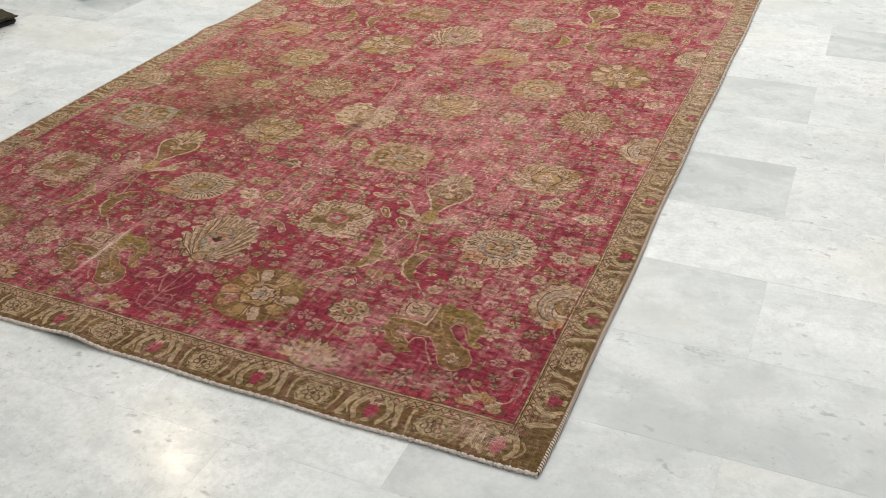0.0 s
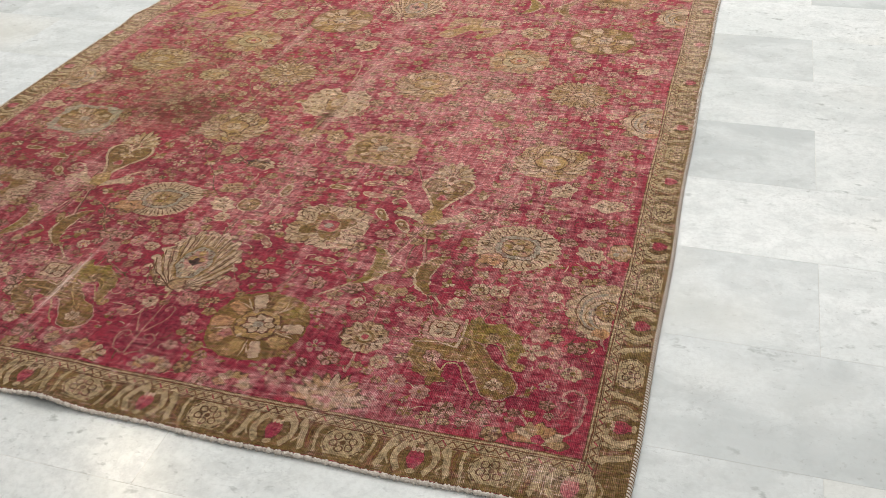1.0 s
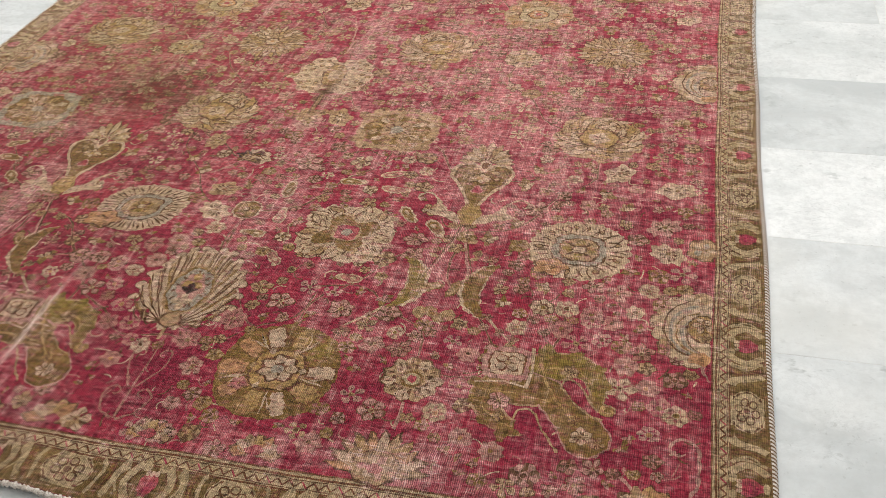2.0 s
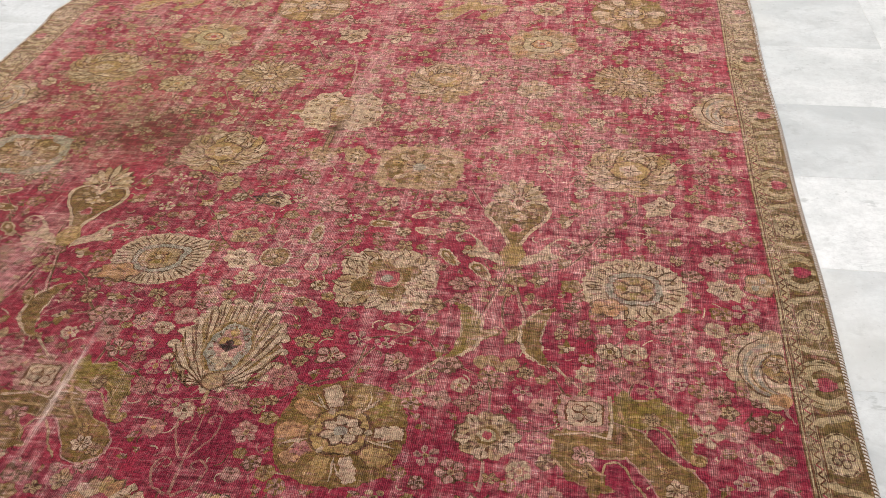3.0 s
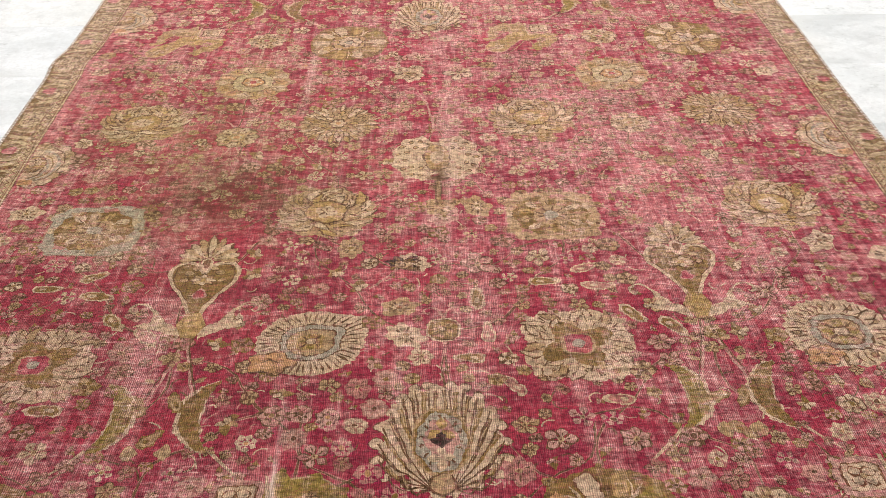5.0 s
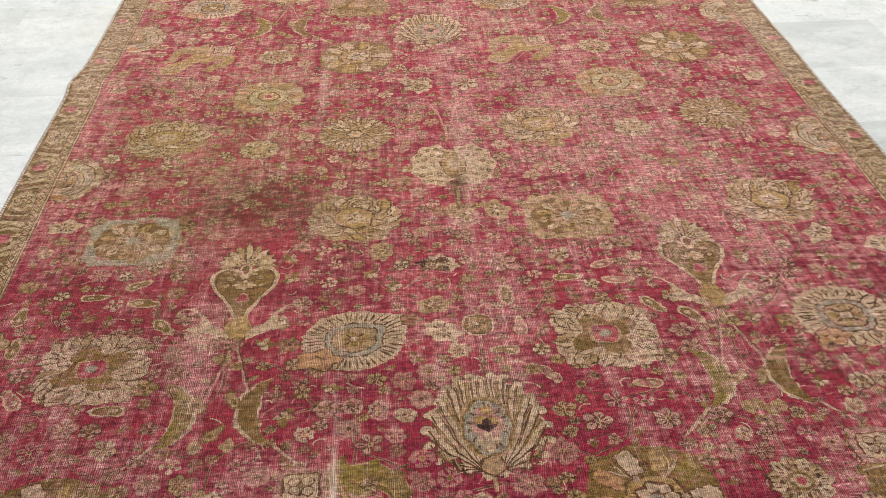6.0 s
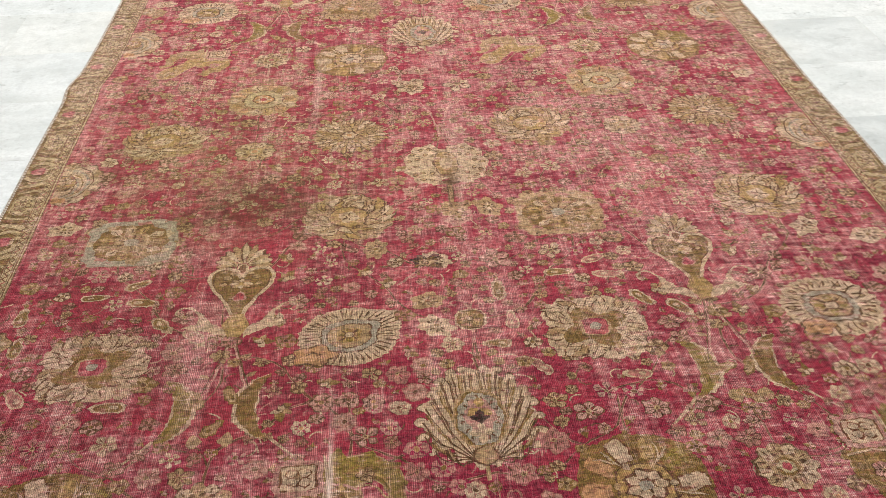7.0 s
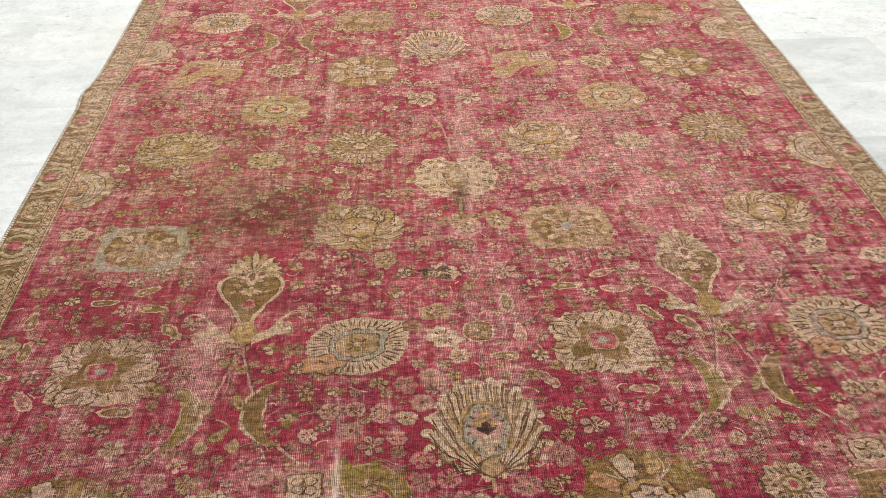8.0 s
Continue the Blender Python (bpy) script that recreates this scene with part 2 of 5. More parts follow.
def cotton():
    m, N, b = material("off_white_cotton")
    pos = N.tree.nodes.new("ShaderNodeNewGeometry").outputs["Position"]
    f = N.span(N.noise(pos, 120, 3.0, 0.6), 0.3, 0.7)
    N.link(N.mix(f, (0.52, 0.45, 0.39), (0.78, 0.72, 0.66)), b.inputs["Base Color"])
    N.link(N.bump(N.noise(pos, 420, 2.0), 0.6, 0.002), b.inputs["Normal"])
    b.inputs["Roughness"].default_value = 0.95
    return m


def marble():
    m, N, b = material("white_grey_marble")
    pos = N.tree.nodes.new("ShaderNodeNewGeometry").outputs["Position"]
    rnd = N.tree.nodes.new("ShaderNodeObjectInfo").outputs["Random"]
    off = N.tree.nodes.new("ShaderNodeCombineXYZ")
    N.link(N.math("MULTIPLY", rnd, 37.0), off.inputs[0])
    N.link(N.math("MULTIPLY", rnd, 91.0), off.inputs[2])
    add = N.tree.nodes.new("ShaderNodeVectorMath")
    N.link(pos, add.inputs[0])
    N.link(off.outputs[0], add.inputs[1])
    v = add.outputs[0]
    cloud = N.noise(N.stretch(v, 0.8, 1.5), 3.6, 5.0, 0.62, 0.6)
    white = N.mix(N.span(cloud, 0.33, 0.68), (0.90, 0.915, 0.905), (0.77, 0.80, 0.79))
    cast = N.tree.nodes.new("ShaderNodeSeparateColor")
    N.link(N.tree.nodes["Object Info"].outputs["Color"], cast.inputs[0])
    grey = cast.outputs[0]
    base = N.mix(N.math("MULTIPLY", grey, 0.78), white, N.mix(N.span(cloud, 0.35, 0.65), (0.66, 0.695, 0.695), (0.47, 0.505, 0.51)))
    # clouds a hand wide, threaded veins, fine crystals
    mottle = N.noise(v, 20.0, 5.0, 0.68)
    drift = N.noise(N.stretch(v, 1.0, 1.15, 1.0, (2, 7, 1)), 8.0, 6.0, 0.70, 0.3)
    base = N.mix(N.math("MULTIPLY", N.span(drift, 0.46, 0.72), N.math("ADD", N.math("MULTIPLY", grey, 0.5), 0.34)), base, (0.50, 0.53, 0.53))
    ridge = N.math("ABSOLUTE", N.math("SUBTRACT", N.noise(N.stretch(v, 1.0, 2.0, 1.0, (8, 3, 5)), 4.5, 6.0, 0.66, 1.6), 0.5))
    where = N.noise(N.stretch(v, 1.0, 1.0, 1.0, (4, 9, 2)), 4.0, 3.0)
    base = N.mix(N.math("MULTIPLY", N.span(ridge, 0.022, 0.0), N.span(where, 0.50, 0.70, 0.0, 0.30)), base, (0.40, 0.43, 0.43))
    base = N.mix(N.math("MULTIPLY", N.span(mottle, 0.46, 0.66), 0.40), base, (0.60, 0.62, 0.615))
    speck = N.noise(N.stretch(v, 0.8, 1.2), 30.0, 3.0, 0.6)
    spots = N.noise(N.stretch(v, 1.0, 1.0, 1.0, (1, 5, 8)), 3.0, 3.0, 0.6)
    chip = N.math("MULTIPLY", N.span(speck, 0.58, 0.72), N.span(spots, 0.44, 0.62))
    base = N.mix(N.math("MULTIPLY", chip, 0.66), base, (0.30, 0.33, 0.32))
    grain = N.noise(v, 75.0, 4.0, 0.75)
    base = N.mix(N.math("MULTIPLY", N.span(grain, 0.42, 0.66), 0.32), base, (0.56, 0.58, 0.575))
    dots = N.math("MULTIPLY", N.span(N.noise(v, 95.0, 2.0, 0.5), 0.64, 0.72), N.span(drift, 0.40, 0.62, 0.15, 1.0))
    base = N.mix(N.math("MULTIPLY", dots, 0.45), base, (0.40, 0.42, 0.41))
    base = N.mix(N.math("MULTIPLY", N.span(N.noise(v, 1.9, 2.0), 0.5, 0.75), 0.35), base, (0.81, 0.78, 0.69))
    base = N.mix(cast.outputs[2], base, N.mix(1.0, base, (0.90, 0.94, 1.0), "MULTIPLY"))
    N.link(base, b.inputs["Base Color"])
    N.link(N.span(mottle, 0.3, 0.7, 0.18, 0.27), b.inputs["Roughness"])
    N.link(N.bump(N.noise(pos, 22, 3.0), 0.03, 0.002), b.inputs["Normal"])
    b.inputs["Specular IOR Level"].default_value = 0.5
    return m


def plain(name, rgb, rough=0.8, scale=8.0, var=0.12, bump=0.1):
    m, N, b = material(name)
    pos = N.tree.nodes.new("ShaderNodeNewGeometry").outputs["Position"]
    f = N.span(N.noise(pos, scale, 5.0, 0.65), 0.3, 0.7)
    N.link(N.mix(f, rgb, tuple(c * (1 - var) for c in rgb)), b.inputs["Base Color"])
    N.link(N.bump(N.noise(pos, scale * 14, 3.0), bump, 0.003), b.inputs["Normal"])
    b.inputs["Roughness"].default_value = rough
    return m


COTTON = cotton()
MARBLE = marble()
GROUT = plain("pale_grey_grout", (0.86, 0.85, 0.81), 0.9, 5, 0.55)
PAINT = plain("white_wall_paint", (0.80, 0.79, 0.76), 0.7, 3, 0.05)
STITCH_DARK = plain("brown_binding_wool", (0.22, 0.125, 0.06), 0.95, 200, 0.4, 0.4)
BLACK_WOOL = plain("black_wool", (0.022, 0.018, 0.016), 0.95, 60, 0.5, 0.6)
DUSK_WOOL = plain("dark_brown_green_wool", (0.055, 0.045, 0.022), 0.95, 70, 0.6, 0.6)


# ---- mesh helpers ----
def mesh_object(name, verts, faces, mats, mat_ids=None, parent=None, label="", smooth=False):
    me = bpy.data.meshes.new(name)
    me.from_pydata([tuple(v) for v in verts], [], faces)
    for m in mats:
        me.materials.append(m)
    if mat_ids is not None:
        me.polygons.foreach_set("material_index", np.array(mat_ids, dtype=np.int32))
    if smooth:
        me.polygons.foreach_set("use_smooth", np.ones(len(faces), dtype=bool))
    me.update()
    o = new(name, me)
    if parent is not None:
        o.parent = parent
    if label:
        o["label"] = label
    return o


def box_data(x0, y0, z0, x1, y1, z1, ch=0.0):
    """A box with its upper edges chamfered by ch."""
    v = [(x0, y0, z0), (x1, y0, z0), (x1, y1, z0), (x0, y1, z0), (x0, y0, z1 - ch), (x1, y0, z1 - ch), (x1, y1, z1 - ch), (x0, y1, z1 - ch),
         (x0 + ch, y0 + ch, z1), (x1 - ch, y0 + ch, z1), (x1 - ch, y1 - ch, z1), (x0 + ch, y1 - ch, z1)]
    f = [(3, 2, 1, 0)]
    for i in range(4):
        j = (i + 1) % 4
        f += [(i, j, 4 + j, 4 + i), (4 + i, 4 + j, 8 + j, 8 + i)]
    f.append((8, 9, 10, 11))
    return v, f


# ---- the room ----
def wall(name, x0, y0, z0, x1, y1, z1, label, category):
    v, f = box_data(x0, y0, z0, x1, y1, z1)
    f = [q for q in f if len(set(q)) == 4]
    return tagged(mesh_object(name, v, f, [PAINT]), label, category, kind="structure")


# unseen walls and ceiling, added to close the room and bounce light
RX0, RX1, RY0, RY1 = -5.6, 3.2, -4.0, 7.6
wall("wall_north", RX0 - 0.2, RY1, 0, RX1 + 0.2, RY1 + 0.2, CEILING + 0.2, "unseen plain white wall added to close the room", "wall")
wall("wall_south", RX0 - 0.2, RY0 - 0.2, 0, RX1 + 0.2, RY0, CEILING + 0.2, "unseen plain white wall added to close the room", "wall")
wall("wall_west", RX0 - 0.2, RY0, 0, RX0, RY1, CEILING + 0.2, "unseen plain white wall added to close the room", "wall")
wall("wall_east", RX1, RY0, 0, RX1 + 0.2, RY1, CEILING + 0.2, "unseen plain white wall added to close the room", "wall")
wall("ceiling", RX0, RY0, CEILING, RX1, RY1, CEILING + 0.2, "unseen plain white ceiling added to close the room", "ceiling")

# ---- the rug ----
RUG_T = 0.008
RUG_W = 2.335
RUG_L = 3.95
AXIS = -1.187
COL = 0.265
LIFT = 0.00015


def swell(x, y):
    """Height of the rug's top: it lies flat but for soft folds and a raised place in its front edge."""
    z = 0.015 * math.exp(-((x + 1.275) / 0.075) ** 2 - (max(y, 0) / 0.10) ** 2)
    z += 0.004 * math.exp(-((x + 2.30) / 0.05) ** 2 - ((y - 2.18) / 0.08) ** 2)
    z += 0.0006 * (math.sin(x * 6.1 + y * 1.3) * math.sin(y * 3.7 + 0.8) + 1)
    return RUG_T + z


SPREAD_X, SPREAD_Y = 1.006, 0.979


def edge_x(y):
    """How far the right-hand selvedge runs out or in."""
    return 0.004 * math.sin(y * 2.3 + 0.6) + 0.002 * math.sin(y * 9.0)


def edge_left(y):
    return -RUG_W + 0.006 * math.sin(y * 1.9 + 2.0) - 0.012 * math.exp(-((y - 2.15) / 0.07) ** 2) - 0.006 * math.tanh((2.2 - y) * 6)


def edge_y(x):
    return 0.006 * math.sin(x * 3.1 + 0.4) + 0.002 * math.sin(x * 17.0)


def warp(x, y):
    """From the design's straight coordinates to the rug as it lies."""
    fx = -x / RUG_W
    px = x * SPREAD_X + edge_x(y) * (1 - fx) ** 3 + (edge_left(y) + RUG_W) * fx ** 3
    py = y * SPREAD_Y + edge_y(x) * max(0.0, 1 - y / 0.3)
    return px, py


rug = tagged(new("rug"), "worn crimson vintage rug with olive and beige flowers on marble floor", "rug")


def rug_body():
    nx, ny = 300, 260
    verts, faces, ids = [], [], []
    for j in range(ny + 1):
        y = RUG_L * (j / ny) ** 1.5
        for i in range(nx + 1):
            x = -RUG_W * i / nx
            px, py = warp(x, y)
            verts.append((px, py, swell(x, y)))
    top = len(verts)
    W = nx + 1
    for j in range(ny):
        for i in range(nx):
            a = j * W + i
            faces.append((a + 1, a, a + W, a + W + 1))
            ids.append(0)
    ring = [i for i in range(W)] + [j * W + nx for j in range(1, ny + 1)] + [ny * W + i for i in range(nx - 1, -1, -1)] + [j * W for j in range(ny - 1, 0, -1)]
    for r in ring:
        x, y, z = verts[r]
        verts.append((x, y, max(0.0005, z - RUG_T)))
    n = len(ring)
    for k in range(n):
        k2 = (k + 1) % n
        faces.append((ring[k], ring[k2], top + k2, top + k))
        ids.append(1)
    return mesh_object("field", verts, faces, [PILE["field"], STITCH_DARK], ids, rug, "crimson wool field faded to pink in streaks", True)


rug_body()

rand = random.Random(11)


class Motif:
    """Flat woven figures: polygons in metres about a centre, each on its own thin level."""

    def __init__(self):
        self.polys = []

    def add(self, pts, mat, level, hub=None):
        """hub: a point inside from which the whole outline can be seen."""
        self.polys.append((pts, mat, level, hub))
        return self

    def blob(self, rx, ry, mat, level, cx=0.0, cy=0.0, power=2.0, waves=0, depth=0.0, n=0, turn=0.0):
        n = n or max(14, waves * 4, int(2 * math.pi * max(rx, ry) / 0.007))
        pts = []
        for i in range(n):
            a = 2 * math.pi * i / n
            c, s = math.cos(a), math.sin(a)
            k = 1 + depth * math.cos(waves * a)
            u = rx * k * math.copysign(abs(c) ** (2 / power), c)
            v = ry * k * math.copysign(abs(s) ** (2 / power), s)
            pts.append((cx + u * math.cos(turn) - v * math.sin(turn), cy + u * math.sin(turn) + v * math.cos(turn)))
        return self.add(pts, mat, level, (cx, cy))

    def petal(self, a, r0, r1, w, mat, level, cx=0.0, cy=0.0, asp=1.0, blunt=0.5, power=2.0, bend=0.0, steps=5):
        """One petal from radius r0 to r1 at the angle a; blunt: where it is widest."""
        ca, sa = math.cos(a), math.sin(a)
        k = (abs(ca) ** power + abs(sa) ** power) ** (-1 / power) if power != 2 else 1.0
        left, right = [], []
        for i in range(steps + 1):
            t = i / steps
            prof = math.sin(math.pi * t ** (math.log(0.5) / math.log(blunt))) if 0 < t < 1 else 0.0
            prof = max(prof, 0.22 if t < 1 else 0.12)
            r = (r0 + (r1 - r0) * t) * k
            aa = a + bend * t * t
            c, s = math.cos(aa), math.sin(aa)
            h = w * prof
            left.append((cx + r * c - h * s, cy + (r * s + h * c) * asp))
            right.append((cx + r * c + h * s, cy + (r * s - h * c) * asp))
        return self.add(right + left[::-1], mat, level)

    def petals(self, n, r0, r1, w, mats, level, a0=0.0, jit=0.06, **kw):
        for i in range(n):
            a = a0 + 2 * math.pi * (i + rand.uniform(-jit, jit)) / n
            mt = mats[i % len(mats)] if isinstance(mats, (list, tuple)) else mats
            self.petal(a, r0, r1 * rand.uniform(1 - jit, 1 + jit * 0.5), w, mt, level, **kw)
        return self

    def stroke(self, pts, w0, w1, mat, level):
        """A drawn line through pts, w0 wide at its start and w1 at its end."""
        n = len(pts)
        left, right = [], []
        for i, (x, y) in enumerate(pts):
            x0, y0 = pts[max(0, i - 1)]
            x1, y1 = pts[min(n - 1, i + 1)]
            d = math.hypot(x1 - x0, y1 - y0) or 1e-6
            nx_, ny_ = -(y1 - y0) / d, (x1 - x0) / d
            h = max(0.0016, 0.5 * (w0 + (w1 - w0) * i / (n - 1)))
            left.append((x + nx_ * h, y + ny_ * h))
            right.append((x - nx_ * h, y - ny_ * h))
        for i in range(n - 1):
            self.polys.append(([right[i], right[i + 1], left[i + 1], left[i]], mat, level, None))
        return self

    def crescent(self, cx, cy, r, a0, a1, w, mat, level, asp=1.0, steps=14):
        """A sickle along an arc, thickest in its middle."""
        out, inn = [], []
        for i in range(steps + 1):
            t = i / steps
            a = a0 + (a1 - a0) * t
            h = w * math.sin(math.pi * min(1, t * 0.96 + 0.02)) ** 0.8
            out.append((cx + (r + h) * math.cos(a), cy + (r + h) * math.sin(a) * asp))
            inn.append((cx + (r - h) * math.cos(a), cy + (r - h) * math.sin(a) * asp))
        return self.add(out + inn[::-1], mat, level)

    def spiral(self, cx, cy, r, a0, turns, w, mat, level, asp=1.0):
        n = max(8, int(abs(turns) * 16))
        pts = []
        for i in range(n + 1):
            t = i / n
            a = a0 + 2 * math.pi * turns * t
            rr = r * (1 - 0.72 * t)
            pts.append((cx + rr * math.cos(a), cy + rr * math.sin(a) * asp))
        return self.stroke(pts, w, w * 0.7, mat, level)

    def ticks(self, rx, ry, n, q0, q1, w, mat, level, cx=0.0, cy=0.0):
        """Short lines that point to the centre, none quite like the next."""
        for i in range(n):
            a = 2 * math.pi * (i + rand.uniform(-0.2, 0.2)) / n
            c, s = math.cos(a), math.sin(a)
            k0, k1 = q0 + rand.uniform(0, 0.12) * (q1 - q0), q1 - rand.uniform(0, 0.35) * (q1 - q0)
            bend = rand.uniform(-0.12, 0.12)
            mid = (k0 + k1) / 2
            c2, s2 = math.cos(a + bend), math.sin(a + bend)
            self.stroke([(cx + rx * k1 * c, cy + ry * k1 * s), (cx + rx * mid * c2, cy + ry * mid * s2), (cx + rx * k0 * c, cy + ry * k0 * s)],
                        min(w, 0.0052), min(w, 0.0052) * 0.75, mat, level)
        return self

    def loops(self, rx, ry, n, r, line, fill, level):
        """A wreath of small outlined drops."""
        for i in range(n):
            a = 2 * math.pi * (i + 0.5) / n
            x, y = rx * math.cos(a), ry * math.sin(a)
            self.blob(r * 1.25, r * 0.8, line, level, cx=x, cy=y, n=10, turn=a)
            self.blob(r * 0.85, r * 0.5, fill, level + 1, cx=x, cy=y, n=10, turn=a)
        return self

    def slab(self, a, r0, r1, w, mat, level, asp=1.0):
        """A blunt block that widens outwards."""
        c, s = math.cos(a), math.sin(a)
        pts = []
        for r, h in ((r0, -0.62), (r0 + (r1 - r0) * 0.6, -1.0), (r1, -0.8), (r1 * 1.03, 0.0), (r1, 0.8), (r0 + (r1 - r0) * 0.6, 1.0), (r0, 0.62)):
            pts.append((r * c - h * w * s, (r * s + h * w * c) * asp))
        return self.add(pts, mat, level)

    def merge(self, other, dx=0.0, dy=0.0, rot=0.0, s=1.0, lift=0):
        c, q = math.cos(rot), math.sin(rot)
        for pts, mat, lv, hub in other.polys:
            hub = hub and (dx + s * (hub[0] * c - hub[1] * q), dy + s * (hub[0] * q + hub[1] * c))
            self.polys.append(([(dx + s * (x * c - y * q), dy + s * (x * q + y * c)) for x, y in pts], mat, lv + lift, hub))
        return self


def bezier(p0, p1, p2, p3, n=14):
    out = []
    for i in range(n + 1):
        t = i / n
        a, b, c, d = (1 - t) ** 3, 3 * t * (1 - t) ** 2, 3 * t * t * (1 - t), t ** 3
        out.append((a * p0[0] + b * p1[0] + c * p2[0] + d * p3[0], a * p0[1] + b * p1[1] + c * p2[1] + d * p3[1]))
    return out


KNOT_X, KNOT_Y = 0.0044, 0.0037


def knotted(pts):
    """The outline in the steps of the knots: walked in short paces and set on the weave's grid."""
    out = []
    n = len(pts)
    for i in range(n):
        x0, y0 = pts[i]
        x1, y1 = pts[(i + 1) % n]
        k = max(1, int(math.hypot(x1 - x0, y1 - y0) / 0.0042))
        for j in range(k):
            t = j / k
            p = (round((x0 + (x1 - x0) * t) / KNOT_X) * KNOT_X, round((y0 + (y1 - y0) * t) / KNOT_Y) * KNOT_Y)
            if not out or p != out[-1]:
                out.append(p)
    while len(out) > 1 and out[0] == out[-1]:
        out.pop()
    return out


def lay(name, motif, x, y, rot=0.0, sx=1.0, sy=1.0, label="", jitter=0.0011, kind="", dyes=None):
    """Weave a motif into the rug with its centre at x, y."""
    c, s = math.cos(rot), math.sin(rot)
    uneven = 0.0 if kind else 0.45 if "border" in name or name == "hook_leaf" else 1.0
    verts, faces, ids, used, shared = [], [], [], [], {}
    for pts, mat, lv, hub in motif.polys:
        base = len(verts)
        line = len(pts) == 4
        corners = []
        if len(pts) > 6 and min(max(p[i] for p in pts) - min(p[i] for p in pts) for i in (0, 1)) > 0.022:
            step = knotted(pts)
            pts = step if len(step) > 5 else pts
        n = len(pts)
        for u, v in (*pts, hub) if hub else pts:
            key = (round(u, 6), round(v, 6), lv)
            if line and key in shared:
                corners.append(shared[key])
                continue
            shared[key] = len(verts)
            corners.append(len(verts))
            u, v = u * sx + rand.uniform(-jitter, jitter), v * sy + rand.uniform(-jitter, jitter)
            gx, gy = x + u * c - v * s, y + u * s + v * c
            q = noise.noise_vector(Vector((gx * 42, gy * 42, 0.3))) * 0.0042 + noise.noise_vector(Vector((gx * 120, gy * 120, 5.3))) * 0.0022
            wx = min(-0.001, max(-RUG_W + 0.001, gx + q.x * uneven))
            wy = max(0.002, gy + q.y * uneven)
            px, py = warp(wx, wy)
            verts.append((px, py, swell(wx, wy) + LIFT * lv))
        mat = dyes.get(mat, mat) if dyes else mat
        if mat not in used:
            used.append(mat)
        if hub:
            bowed = y < 0.3 and abs(x + 1.275) < 0.3 or y < 0 or abs(y - 2.18) < 0.3 and x < -2.1
            ring = base
            centre = verts[-1]
            for q in ((0.7, 0.4) if bowed else ()):
                inner = len(verts)
                for i in range(n):
                    a = Vector(verts[base + i]).lerp(Vector(centre), 1 - q)
                    ux, uy = a.x / SPREAD_X, a.y / SPREAD_Y
                    verts.append((a.x, a.y, swell(ux, uy) + LIFT * lv))
                for i in range(n):
                    j = (i + 1) % n
                    faces.append((ring + i, ring + j, inner + j, inner + i))
                    ids.append(used.index(mat))
                ring = inner
            for i in range(n):
                faces.append((ring + i, ring + (i + 1) % n, base + n))
                ids.append(used.index(mat))
        else:
            faces.append(tuple(corners))
            ids.append(used.index(mat))
    o = mesh_object(name, verts, faces, [PILE[m] for m in used], ids, rug, label)
    if kind:
        o["kind"] = kind
    # all figures face up
    me = o.data
    flip = [p.index for p in me.polygons if p.normal.z < 0]
    if flip:
        bm = bmesh.new()
        bm.from_mesh(me)
        bm.faces.ensure_lookup_table()
        bmesh.ops.reverse_faces(bm, faces=[bm.faces[i] for i in flip])
        bm.to_mesh(me)
        bm.free()
    return o


# -- figures of the field --
def small_flower(r=0.019, n=7, petal="beige", heart="orange", rim="brown"):
    m = Motif()
    m.blob(r * 1.08, r * 1.05, rim, 1, waves=n, depth=0.09, n=n * 4)
    a0 = rand.random() * 3
    m.petals(n, r * 0.40, r * 1.04, r * 0.37, petal, 2, a0=a0, jit=0.08, blunt=0.6, steps=4)
    m.blob(r * 0.36, r * 0.36, petal, 3, n=9)
    m.blob(r * 0.24, r * 0.24, heart, 4, n=8)
    return m


def star_flower(r=0.03, petal="beige", rim="brown"):
    """Five or six blunt petals round a small heart, no two of one size."""
    m = Motif()
    n = rand.choice((5, 5, 6))
    sizes = [rand.uniform(0.82, 1.08) for _ in range(n)]
    for i, q in enumerate(sizes):
        m.petal(0.3 + 2 * math.pi * i / n, 0.0, r * q * 1.08, r * 0.41, rim, 1, blunt=0.64)
        m.petal(0.3 + 2 * math.pi * i / n, r * 0.14, r * q, r * 0.33, petal, 2, blunt=0.66)
        m.petal(0.3 + 2 * math.pi * i / n, r * 0.3, r * q * 0.75, r * 0.04, "brown", 3, steps=3)
    m.blob(r * 0.22, r * 0.22, "tan", 4, n=8)
    m.blob(r * 0.1, r * 0.1, "brown", 5, n=6)
    return m


def drop_bud(r=0.022, fill="olive", rim="beige"):
    m = Motif()
    for k, mat, lv in ((1.25, rim, 1), (0.95, fill, 2), (0.42, rim, 3)):
        pts = []
        for i in range(16):
            a = 2 * math.pi * i / 16
            rr = r * k * (1 + (0.9 if lv < 3 else 0.2) * max(0, math.cos(a)) ** 5)
            pts.append((rr * math.cos(a), rr * 0.62 * math.sin(a)))
        m.add(pts, mat, lv)
    return m


